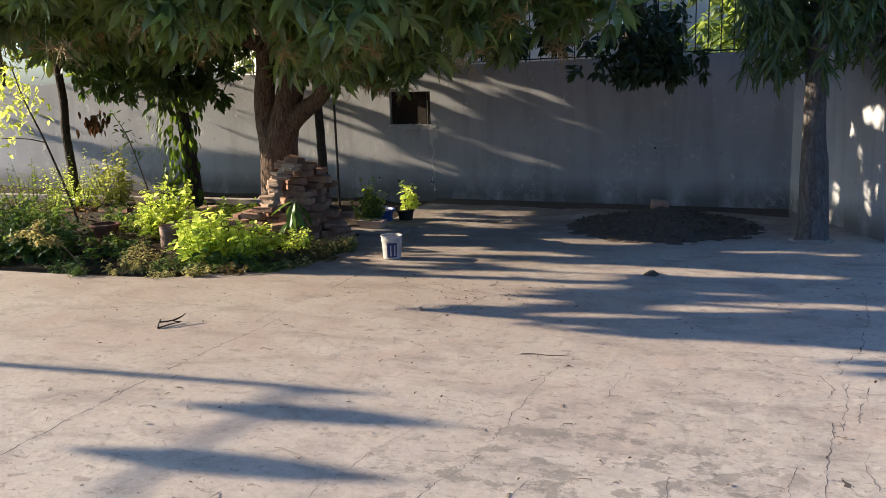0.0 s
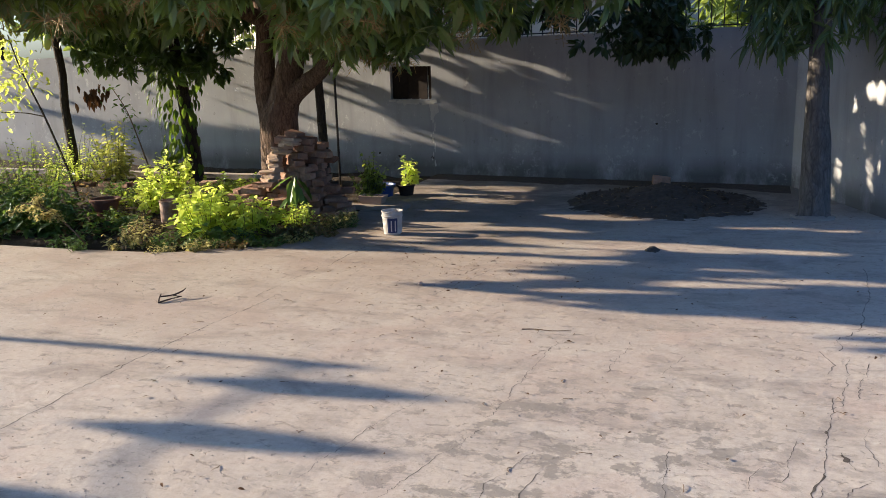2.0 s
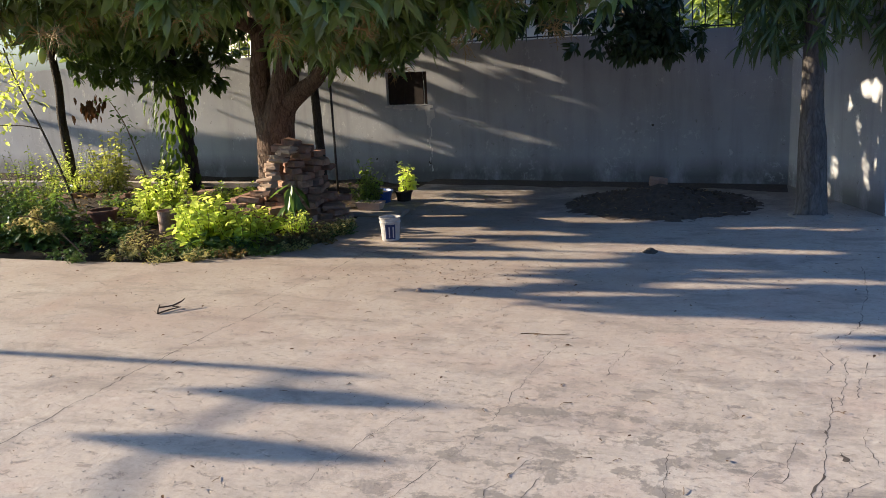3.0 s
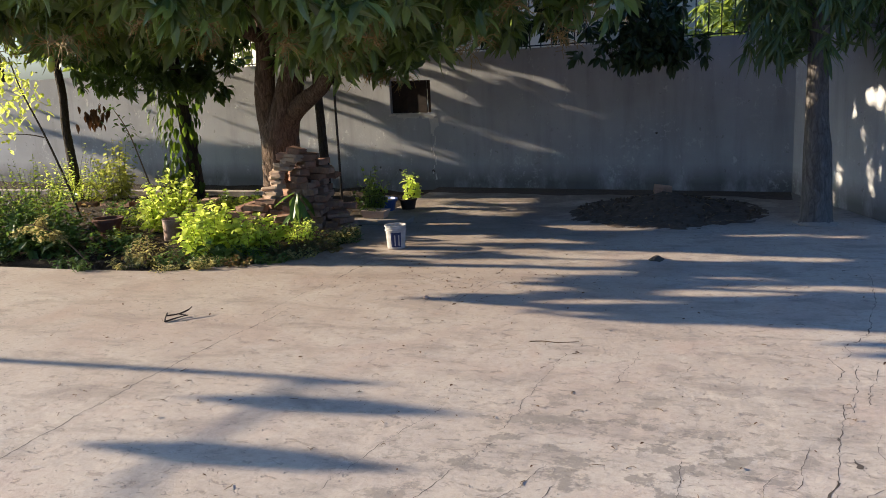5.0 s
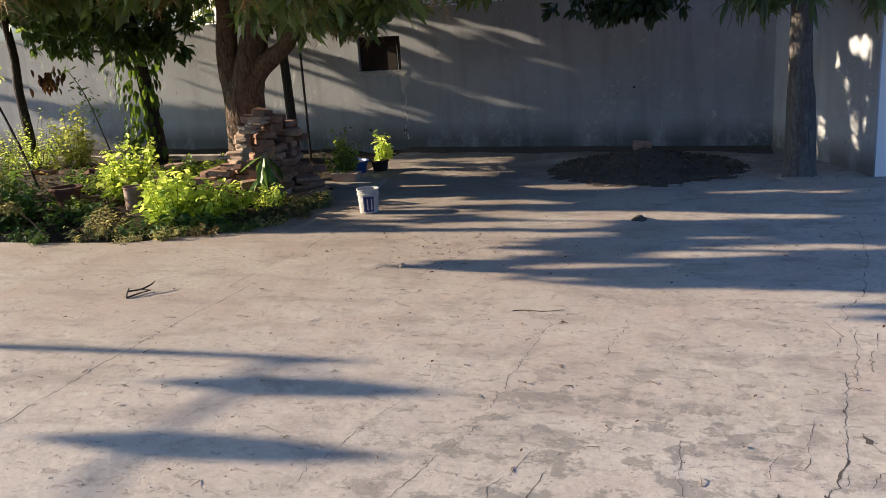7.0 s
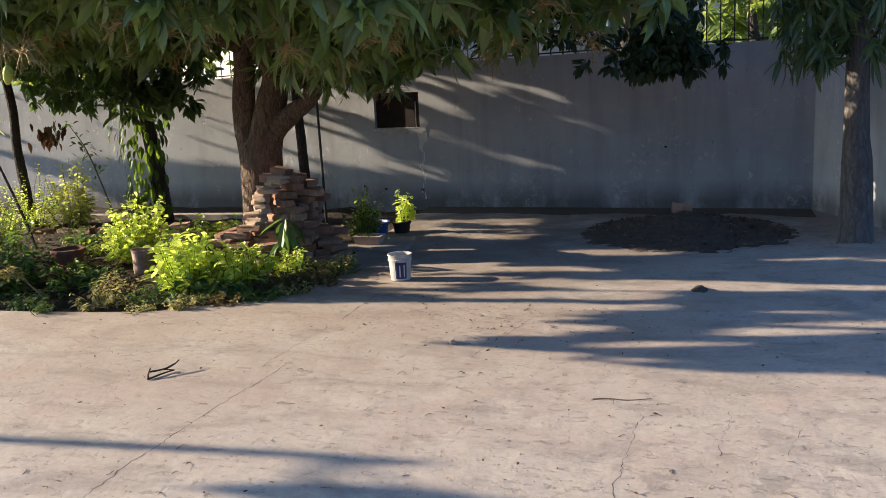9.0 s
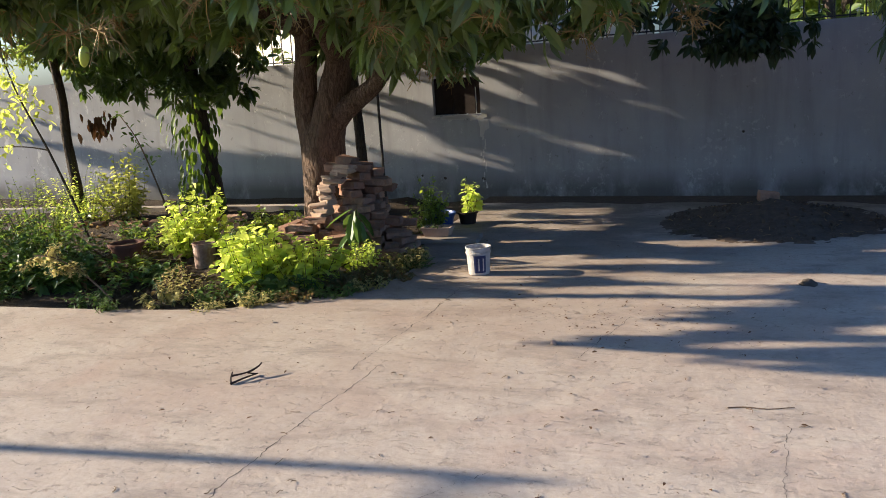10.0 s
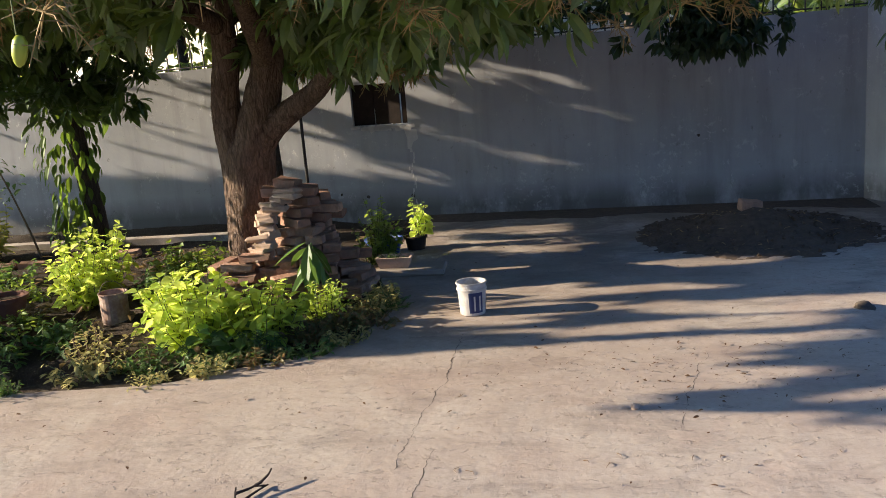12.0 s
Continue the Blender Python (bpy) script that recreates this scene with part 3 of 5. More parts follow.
def mango_over(x, y):
    """Whether the crown reaches over a place."""
    edge = 0.25 * noise.noise(Vector((x * 0.9, y * 0.9, 9.0)))
    near = (4.15 + 0.13 * abs(x + 3.2) ** 1.5 if x > -3.9 else 4.85) + edge
    left = -7.2 if y < 6.22 else -6.9 if y < 7.2 else -6.2
    return y > near and left + 1.5 * edge < x < -0.95 + edge and y < (9.3 if x > -6.0 else 8.8) and (x < -2.3 or y < 7.0)


def airy(p, cut=0.0):
    """Keeps the sprays in loose bunches with gaps between them."""
    return noise.noise(Vector((p[0] * 2.4, p[1] * 2.4, p[2] * 2.4))) + 0.6 * noise.noise(Vector((p[0] * 6.0, p[1] * 6.0, p[2] * 6.0))) > cut


rng = np.random.RandomState(21)
bunches = []
while len(bunches) < 350:
    x, y = rng.uniform(-8.5, -0.7), rng.uniform(3.9, 9.3)
    if mango_over(x, y):
        bunches.append((x, y, mango_low(x, y) + 0.07 + abs(rng.normal(0, 0.30))))
spots = []
for p in bunches:
    for _ in range(rng.randint(3, 7)):
        q = np.array(p) + rng.normal(0, 0.085, 3) + (0, 0, 0.03)
        spots.append(tuple(q))
spots += [(-3.62 + rng.normal(0, 0.14), 7.5 + rng.normal(0, 0.15), 1.36 + abs(rng.normal(0, 0.16))) for _ in range(14)]
spots += [(rng.uniform(-4.6, -3.6), rng.uniform(3.95, 4.17), rng.uniform(1.92, 2.2)) for _ in range(14)]
low_count = len(spots)
while len(spots) < low_count + 1300:
    x, y, z = rng.uniform(-6.8, -0.9), rng.uniform(4.2, 9.75), rng.uniform(2.0, 4.8)
    if y > 4.9 and ((x + 3.8) / 3.2) ** 2 + ((y - 7.0) / 2.9) ** 2 + ((z - 2.1) / 2.7) ** 2 < 1 and airy((x, y, z), -0.1):
        spots.append((x, y, z))
# extra sprays above the view, added to throw shade on yard and walls
spots += shading_spots(rng, 2900, -8.0, -2.0, 3.6)
crown(mango, "mango", MANGO_SRC, L_MANGO, spots, 290, rng)

# bare branchlets that carry the sprays
g = Geo()
pts_all = np.concatenate(limb_lines)
for i in range(0, low_count, 9):
    p = np.array(spots[i]) + (0, 0, 0.2)
    j = pts_all[np.argmin(((pts_all - p) ** 2).sum(1) + 6.0 * (pts_all[:, 2] < 1.35))]
    m = 0.5 * (p + j) + (0, 0, 0.12)
    g.add(*tube(smooth_line([j, m, p], 3), np.linspace(0.016, 0.005, 7), 5, 0.1, i))
part("twiggery", g, M_BARK, mango, smooth=True)


# spent flower panicles, tan and spidery
def panicle_geo(seed):
    rng = np.random.RandomState(seed)
    geo = Geo()
    for k in range(15):
        az, el = rng.uniform(0, 6.28), rng.normal(-0.1, 0.5)
        d = np.array([math.cos(az) * math.cos(el), math.sin(az) * math.cos(el), math.sin(el)])
        ln = rng.uniform(0.08, 0.21)
        mid = d * ln * 0.55 + (0, 0, 0.015)
        tip = d * ln + (0, 0, -0.02)
        geo.add(*tube([np.zeros(3), mid, tip], [0.0036, 0.0028, 0.0016], 4))
        for s in range(3):
            off = rng.normal(0, 0.03, 3)
            geo.add(*tube([mid + (tip - mid) * s / 3, mid + (tip - mid) * (s + 1) / 3 + off], [0.0028, 0.0016], 3))
    return geo.mesh("flower_panicle", M_PANICLE)


PANICLES = [panicle_geo(s) for s in range(4)]
fixed = [(-3.66, 4.12, 1.68), (-2.72, 4.93, 1.64), (-1.95, 6.2, 1.56), (-4.55, 5.0, 1.74), (-3.0, 4.5, 1.72), (-1.7, 5.7, 1.62), (-3.3, 4.4, 1.80), (-2.25, 5.1, 1.66), (-1.35, 6.5, 1.62), (-5.1, 5.2, 1.82)]
for i in range(140):
    p = fixed[i] if i < len(fixed) else tuple(np.array(spots[rng.randint(low_count)]) + (0, 0, -0.06))
    ob = new("flower_panicle", PANICLES[i % 4])
    ob.parent = mango
    ob.location = Vector(p) - Vector(MANGO)
    ob.rotation_euler = (rng.normal(0, 0.4), rng.normal(0, 0.4), rng.uniform(0, 6.28))
    ob.scale = [rng.uniform(0.7, 1.1)] * 3


# ---- other trees ----
def ellipsoid_spots(rng, centre, radii, count, flat=None):
    out = []
    while len(out) < count:
        u = rng.uniform(-1, 1, 3)
        r = np.linalg.norm(u)
        if 0.25 < r < 1 + 0.12 * noise.noise(Vector(u * 2.5)):
            p = np.array(centre) + u * radii
            if flat is None or p[2] > flat(p[0], p[1]):
                out.append(p)
    return out


DARK_SRC = [spray_leaves("oval", 14, 0.135, -0.55, 80 + k) for k in range(6)]

second = thing("vine_covered_tree", (-6.56, 9.3, -0.04), "slim dark tree with dense crown and leafy vine on trunk", "tree")
g = Geo()
limb(g, [(-6.46, 9.32, -0.08), (-6.48, 9.3, 0.5), (-6.52, 9.28, 1.0), (-6.56, 9.25, 1.6), (-6.6, 9.1, 2.4)], 0.10, 0.055, 12, 0.07, 3)
part("trunk", g, M_BARK_DARK, second, smooth=True)
rng = np.random.RandomState(31)
sp = ellipsoid_spots(rng, (-6.95, 9.2, 2.15), (1.5, 0.9, 1.05), 900, lambda x, y: 1.22 + 0.05 * abs(x + 6.9) + 0.26 * noise.noise(Vector((x * 2.6, y * 2.6, 0))))
sp += [np.array((-6.2 + rng.normal(0, 0.28), 8.85 + rng.normal(0, 0.2), rng.uniform(1.2, 1.5))) for _ in range(40)]
crown(second, "oval", DARK_SRC, L_DARK, sp, 60, rng)
# climbing vine
g = Geo()
pos, d, up, s = [], [], [], []
for i in range(290):
    z = rng.uniform(0.1, 1.5)
    a = rng.uniform(0, 6.28)
    r = 0.09 + abs(rng.normal(0, 0.055)) + (0.05 if z > 0.7 else 0)
    pos.append((-6.62 + r * math.cos(a) * 1.3, 9.25 + r * math.sin(a), z))
    d.append((math.cos(a) * 0.5, math.sin(a) * 0.5 - 0.3, -1.0))
    up.append((math.cos(a), math.sin(a) - 0.4, 0.4))
    s.append(rng.uniform(0.08, 0.15))
blades(g, "oval", pos, d, up, s)
part("climbing_vine", g, L_VINE, second, "leafy green vine climbing the trunk")


slim = thing("slim_tree", (-8.1, 9.1, -0.04), "slim dark-barked tree, slightly leaning", "tree")
g = Geo()
limb(g, [(-8.09, 9.12, -0.08), (-8.10, 9.1, 0.45), (-8.125, 9.09, 0.9), (-8.125, 9.1, 1.4), (-8.2, 9.0, 2.6)], 0.062, 0.045, 10, 0.12, 6)
part("trunk", g, M_BARK_DARK, slim, smooth=True)
sp = ellipsoid_spots(np.random.RandomState(5), (-8.1, 8.6, 2.9), (1.2, 0.8, 0.6), 60)
sp += ellipsoid_spots(np.random.RandomState(7), (-8.4, 9.95, 2.05), (0.9, 0.5, 0.5), 16)
crown(slim, "oval", DARK_SRC, L_DARK, sp, 20, np.random.RandomState(6))

# added tree, mostly out of view: its sprays block the sun where shade is wanted
thin = thing("thin_crowned_tree", (-11.2, 11.3, -0.09), "slender tree added at the yard's side, mostly out of view, to cast shade", "tree")
g = Geo()
limb(g, [(-11.2, 11.3, -0.1), (-11.15, 11.3, 1.0), (-11.2, 11.25, 2.2), (-11.1, 11.1, 3.4)], 0.06, 0.03, 10, 0.1, 16)
part("trunk", g, M_BARK_DARK, thin, smooth=True)
rng = np.random.RandomState(15)
sp = shading_spots(rng, 2300, -11.5, -7.1, 2.9) + shading_spots(rng, 420, -14.5, -10.9, 2.8, 10.2)
crown(thin, "oval", DARK_SRC, L_DARK, sp, 20, rng)

pole = thing("wooden_post", (-4.76, 9.4, -0.04), "rough dark wooden post standing before the wall", "post")
g = Geo()
limb(g, [(-4.74, 9.4, -0.08), (-4.75, 9.4, 0.6), (-4.77, 9.4, 1.2), (-4.78, 9.4, 2.0)], 0.055, 0.045, 10, 0.1, 8)
part("shaft", g, M_BARK_DARK, pole, smooth=True)
pipe = thing("metal_pipe", (-4.36, 9.0, -0.04), "thin upright grey metal pipe beside the tree", "pipe")
g = Geo()
g.add(*tube([(-4.36, 9.0, -0.06), (-4.365, 9.0, 0.8), (-4.37, 9.0, 1.9)], [0.013] * 3, 10))
part("shaft", g, M_IRON, pipe, smooth=True)

# bough hanging over the wall from a tree behind it
over = thing("overhanging_tree", (-1.5, 11.2, -0.09), "tree behind the wall with bough hanging over it, leaves coloured as in shade", "tree")
g = Geo()
limb(g, [(-1.5, 11.2, -0.09), (-1.45, 11.1, 1.5), (-1.3, 10.8, 2.6), (-1.1, 10.2, 3.0)], 0.14, 0.06, 10, 0.06, 9)
part("trunk", g, M_BARK_DARK, over, smooth=True)
g = Geo()
limb(g, [(-1.3, 10.8, 2.5), (-1.15, 10.0, 2.75), (-1.0, 9.4, 2.3), (-0.9, 9.1, 1.7)], 0.05, 0.012, 8, 0.08, 12)
limb(g, [(-1.3, 10.6, 2.6), (-1.7, 9.8, 2.6), (-2.0, 9.3, 2.1), (-2.1, 9.15, 1.75)], 0.04, 0.01, 8, 0.08, 13)
part("bough", g, M_BARK_DARK, over, smooth=True)
rng = np.random.RandomState(51)
sp = [np.array((-0.98 + rng.normal(0, 0.2), 9.1 + rng.normal(0, 0.16), 1.36 + abs(rng.normal(0, 0.33)))) for _ in range(120)]
sp += [np.array((-1.95 + rng.normal(0, 0.38), 9.1 + rng.normal(0, 0.16), 1.68 + abs(rng.normal(0, 0.3)))) for _ in range(48)]
sp += ellipsoid_spots(rng, (-1.6, 10.2, 3.5), (1.5, 1.1, 0.9), 120)
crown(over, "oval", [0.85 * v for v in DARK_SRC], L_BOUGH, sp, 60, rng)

# tree with willowy leaves by the corner
ASH = (0.5, 8.12, 0.0)
ash = thing("weeping_tree", ASH, "straight grey-trunked tree with long drooping narrow leaves", "tree")
g = Geo()
line = smooth_line([(0.5, 8.12, -0.01), (0.5, 8.12, 0.1), (0.49, 8.12, 0.6), (0.47, 8.12, 1.2), (0.46, 8.12, 3.6)], 6)
g.add(*tube(line, np.interp(np.linspace(0, 1, len(line)), [0, 0.15, 0.5, 1], [0.17, 0.135, 0.115, 0.06]), 16, 0.03, 7))
part("trunk", g, M_BARK_GREY, ash, smooth=True)
g = Geo()
g.add(*tube([(0.5, 8.12, -0.005), (0.5, 8.12, 0.012), (0.5, 8.12, 0.03)], [0.195, 0.17, 0.13], 22, 0.16, 2))
part("root_collar", g, M_LUMP, ash, "low ring of dirt round the trunk", smooth=True)
ASH_SRC = [spray_leaves("narrow", 16, 0.2, -1.05, 120 + k) for k in range(6)]
rng = np.random.RandomState(61)
sp = []
while len(sp) < 440:
    a, r, z = rng.uniform(0, 6.28), 0.10 + 0.60 * math.sqrt(rng.uniform(0, 1)), rng.uniform(1.3, 3.6)
    if z > 1.42 + 0.25 * abs(r - 0.4) + 0.18 * noise.noise(Vector((math.cos(a) * 2, math.sin(a) * 2, r * 2))):
        sp.append(np.array((0.58 + r * math.cos(a), 8.05 + r * math.sin(a) * 1.1, z)))
crown(ash, "narrow", ASH_SRC, L_ASHOKA, sp, 150, rng)

# ---- brick stack ----
def bevel_box_mesh(name, sx, sy, sz, mat, bevel=0.006, chip=0.004, seed=0):
    rng = random.Random(seed)
    bm = bmesh.new()
    bmesh.ops.create_cube(bm, size=1.0)
    for v in bm.verts:
        v.co = Vector((v.co.x * sx, v.co.y * sy, v.co.z * sz))
    bmesh.ops.bevel(bm, geom=bm.edges[:], offset=bevel, segments=1, affect="EDGES")
    for v in bm.verts:
        v.co += Vector((rng.uniform(-chip, chip), rng.uniform(-chip, chip), rng.uniform(-chip, chip)))
    me = bpy.data.meshes.new(name)
    bm.to_mesh(me)
    bm.free()
    me.materials.append(mat)
    return me


BRICK_LENGTH = (0.222, 0.212, 0.112, 0.16)
BRICKS = [bevel_box_mesh("brick", ln, 0.106, 0.057, M_BRICK, 0.008, 0.009, k) for k, ln in enumerate(BRICK_LENGTH)]
BATS = [bevel_box_mesh("tile_piece", 0.165 - 0.03 * k, 0.10, 0.026 + 0.009 * k, M_BAT, 0.008, 0.010, 9 + k) for k in range(3)]
stack = thing("brick_stack", (-4.0, 7.7, -0.02), "round stack of old reddish-brown bricks and broken tiles", "brick stack")
rng = random.Random(12)


def lay(mesh, x, y, z, yaw, tilt=(0, 0)):
    ob = new(mesh.name.split(".")[0], mesh)
    ob.parent = stack
    ob.location = Vector((x, y, z)) - Vector(stack.location)
    ob.rotation_euler = (tilt[0], tilt[1], yaw)


for course in range(11):
    z = 0.012 + 0.0605 * course
    x0 = float(np.interp(z, [0.0, 0.24, 0.3, 0.45, 0.7], [-4.42, -4.36, -4.20, -4.10, -4.05]))
    x1 = float(np.interp(z, [0.0, 0.32, 0.6, 0.7], [-3.66, -3.78, -3.88, -3.95]))
    for row in range(4):
        y = 7.15 + 0.112 * row + 0.007 * course
        x = x0 + rng.uniform(-0.05, 0.03) + 0.03 * row
        while x < x1 - 0.05:
            k = rng.choice((0, 1, 2, 2, 2, 3))
            ln = BRICK_LENGTH[k] + 0.007
            # both corners are rounded off
            back = 0.22 * max(0.0, (x - x1 + 0.36) / 0.36) ** 2
            turned = 0.9 * max(0.0, (x0 + 0.30 - x) / 0.30)
            if math.hypot(x + ln / 2 + 4.52, y - 7.92) > 0.27:
                lay(BRICKS[k], x + ln / 2, y + back + 0.14 * turned + rng.uniform(-0.028, 0.02), z + rng.uniform(-0.004, 0.004), rng.gauss(0, 0.10) + 1.6 * back - 0.6 * turned,
                    (rng.uniform(-0.04, 0.04), rng.uniform(-0.05, 0.05)))
            x += ln
for x, y, z, a, k in ((-4.12, 7.42, 0.685, 0.25, 0), (-4.06, 7.46, 0.74, -0.2, 3), (-3.94, 7.42, 0.685, 0.1, 3), (-3.98, 7.5, 0.685, 0.3, 0)):
    lay(BRICKS[k], x, y, z, a, (0.06, 0.08))
# ragged column of thin broken tiles leaning on the side towards the tree
z = 0.30
for i in range(17):
    k = rng.randrange(3)
    lay(BATS[k], -4.22 + 0.011 * i + rng.uniform(-0.06, 0.04), 7.15 + 0.011 * i + rng.uniform(-0.03, 0.03), z, rng.uniform(-0.7, 0.1), (rng.uniform(-0.1, 0.1), rng.uniform(-0.14, 0.12)))
    z += 0.025
for x, y, a, z in ((-4.55, 7.26, 0.25, 0.03), (-4.50, 7.24, 0.35, 0.10), (-4.57, 7.28, 0.18, 0.17), (-4.36, 7.2, -0.1, 0.03), (-4.34, 7.21, 0.06, 0.10), (-4.33, 7.2, -0.05, 0.172), (-4.36, 7.22, 0.1, 0.245), (-4.47, 7.26, 1.1, 0.25), (-4.22, 7.2, 0.02, 0.31),
                   (-4.06, 7.12, 0.5, 0.03), (-4.02, 7.14, 0.35, 0.102), (-4.0, 7.12, 0.6, 0.175), (-3.62, 7.42, 1.2, 0.03), (-3.58, 7.52, 1.4, 0.03), (-3.6, 7.47, 1.3, 0.102)):
    lay(BRICKS[1], x, y - 0.06, z, a, (rng.uniform(-0.06, 0.06), rng.uniform(-0.14, 0.06)))

# ---- earth mound with a brick on it ----
g = Geo()
nx = 64
v, f = [], []
for j in range(nx):
    for i in range(nx):
        u, w = 2 * i / (nx - 1) - 1, 2 * j / (nx - 1) - 1
        x, y = -0.80 + 0.93 * u, 8.62 + 0.90 * w
        r = math.hypot(u, w) * (1 + 0.16 * noise.noise(Vector((u * 2.2, w * 2.2, 4))))
        h = 0.20 * max(0.0, 1 - r) ** 1.5 + (0.018 * noise.noise(Vector((x * 9, y * 9, 0))) + 0.010 * noise.noise(Vector((x * 25, y * 25, 2)))) * (1 if r < 0.98 else 0)
        v.append((x, y, max(h, -0.01) if r < 1 else -0.02))
f = [(j * nx + i, j * nx + i + 1, (j + 1) * nx + i + 1, (j + 1) * nx + i) for j in range(nx - 1) for i in range(nx - 1)]
mound = thing("earth_mound", (-0.8, 8.62, 0.0), "low heap of dark loose earth and rubble", "earth heap")
g.add(v, f)
part("soil_body", g, M_DIRT, mound)
rng2 = np.random.RandomState(71)
g = Geo()
for i in range(260):
    a, r = rng2.uniform(0, 6.28), math.sqrt(rng2.uniform(0, 1)) * 0.93
    x, y = -0.80 + 0.93 * r * math.cos(a), 8.62 + 0.9 * r * math.sin(a)
    z = 0.19 * max(0.0, 1 - r) ** 1.25
    s = rng2.uniform(0.005, 0.016)
    m = np.array(Euler(rng2.uniform(0, 3, 3)).to_matrix())
    bv, bf = box(-s, s, -s * 0.7, s * 0.7, -s * 0.6, s * 0.6)
    g.add(np.array(bv) @ m.T + (x, y, z + s * 0.3), bf)
part("rubble", g, M_DIRT, mound, kind="stuff")
g = Geo()
n = 90
a, r = rng2.uniform(0, 6.28, n), np.sqrt(rng2.uniform(0, 1, n)) * 0.95
pos = np.stack([-0.80 + 0.93 * r * np.cos(a), 8.62 + 0.9 * r * np.sin(a), 0.19 * np.maximum(0, 1 - r) ** 1.25 + 0.012], 1)
az = rng2.uniform(0, 6.28, n)
blades(g, "narrow", pos, np.stack([np.cos(az), np.sin(az), rng2.normal(0.1, 0.25, n)], 1), np.stack([rng2.normal(0, 0.3, n), rng2.normal(0, 0.3, n), np.ones(n)], 1), rng2.uniform(0.03, 0.09, n))
part("straw", g, L_DRY, mound, "dry straw and leaf bits on the heap", kind="stuff")
ob = new("brick", bevel_box_mesh("brick", 0.17, 0.10, 0.085, M_BRICK, 0.01, 0.006, 33))
ob.matrix_world = pose(-0.83, 8.68, 0.195, 4, 6, 12)
tagged(ob, "single reddish brick lying on the earth heap", "brick")


# ---- bucket and pots ----
def lathe(profile, sides=28, at=(0, 0, 0)):
    v, f = [], []
    for r, z in profile:
        for k in range(sides):
            a = 2 * math.pi * k / sides
            v.append((at[0] + r * math.cos(a), at[1] + r * math.sin(a), at[2] + z))
    for i in range(len(profile) - 1):
        for k in range(sides):
            j = (k + 1) % sides
            f.append((i * sides + k, i * sides + j, (i + 1) * sides + j, (i + 1) * sides + k))
    f.append(tuple(reversed(range(sides))))
    f.append(tuple(range((len(profile) - 1) * sides, len(profile) * sides)))
    return v, f


BK = (-2.80, 6.72, 0.0)
bucket = thing("paint_bucket", BK, "white plastic paint bucket with navy label, scuffed and empty", "bucket")
g = Geo()
g.add(*lathe([(0.070, 0.002), (0.074, 0.006), (0.083, 0.15), (0.089, 0.151), (0.089, 0.161), (0.084, 0.163), (0.085, 0.186), (0.091, 0.187), (0.091, 0.196), (0.083, 0.196), (0.076, 0.04), (0.070, 0.012)], 36, BK))
part("body", g, M_WHITE, bucket, smooth=False)


def wrap(a0, a1, z0, z1, at, r0, r1, h):
    """A patch on the bucket's side between two angles and heights."""
    v, f = [], []
    for i in range(9):
        a = a0 + (a1 - a0) * i / 8
        for z in (z0, z1):
            r = r0 + (r1 - r0) * z / h + 0.0012
            v.append((at[0] + r * math.cos(a), at[1] + r * math.sin(a), at[2] + z))
    f = [(2 * i, 2 * i + 2, 2 * i + 3, 2 * i + 1) for i in range(8)]
    return v, f


g = Geo()
g.add(*wrap(-1.72, -0.66, 0.02, 0.142, BK, 0.074, 0.083, 0.15))
part("label", g, M_LABEL, bucket, "navy blue printed label")
g = Geo()
for a in (-1.36, -0.96):
    g.add(*wrap(a, a + 0.12, 0.033, 0.122, BK, 0.0752, 0.0842, 0.15))
part("label_bars", g, M_WHITE, bucket, "pale upright bars on the label")


def leafy(name, base, height, spread, stems, leaves, kind, size, mat, label, category="plant", seed=0, upright=0.8, group="", low=0.15, stem_mat=None, droop=0.2, stem_r=0.004):
    """A plant: stems from one base, leaves along each stem."""
    rng = np.random.RandomState(seed)
    ob = thing(name, base, label, category, group)
    sg, lg = Geo(), Geo()
    pos, d, up, s = [], [], [], []
    for k in range(stems):
        a, r = rng.uniform(0, 6.28), math.sqrt(rng.uniform(0.02, 1)) * spread
        h = height * rng.uniform(0.45, 1.12) * (1 - 0.35 * (r / spread) ** 2)
        b0 = np.array(base) + (r * 0.45 * math.cos(a), r * 0.45 * math.sin(a), -0.02)
        tip = np.array(base) + (r * math.cos(a) + rng.normal(0, 0.02), r * math.sin(a) + rng.normal(0, 0.02), h)
        mid = 0.5 * (b0 + tip) + (rng.normal(0, 0.02), rng.normal(0, 0.02), h * 0.08)
        line = smooth_line([b0, mid, tip], 4)
        sg.add(*tube(line, np.linspace(stem_r, stem_r * 0.4, len(line)), 4))
        for q in range(leaves):
            t = low + (1 - low) * (q + rng.uniform(0, 1)) / leaves
            i = t * (len(line) - 1)
            p = line[int(i)] if i >= len(line) - 1 else line[int(i)] + (line[int(i) + 1] - line[int(i)]) * (i % 1)
            az = rng.uniform(0, 6.28)
            pos.append(p)
            d.append((math.cos(az), math.sin(az), rng.normal(upright - 0.6 - droop, 0.35)))
            up.append((rng.normal(0, 0.35), rng.normal(0, 0.35), 1))
            s.append(size * rng.uniform(0.55, 1.15) * (1.15 - 0.4 * t))
    blades(lg, kind, pos, d, up, s)
    part("stalk_tuft", sg, stem_mat or M_STEM, ob, kind="stuff")
    part("foliage", lg, mat, ob, kind="stuff")
    return ob


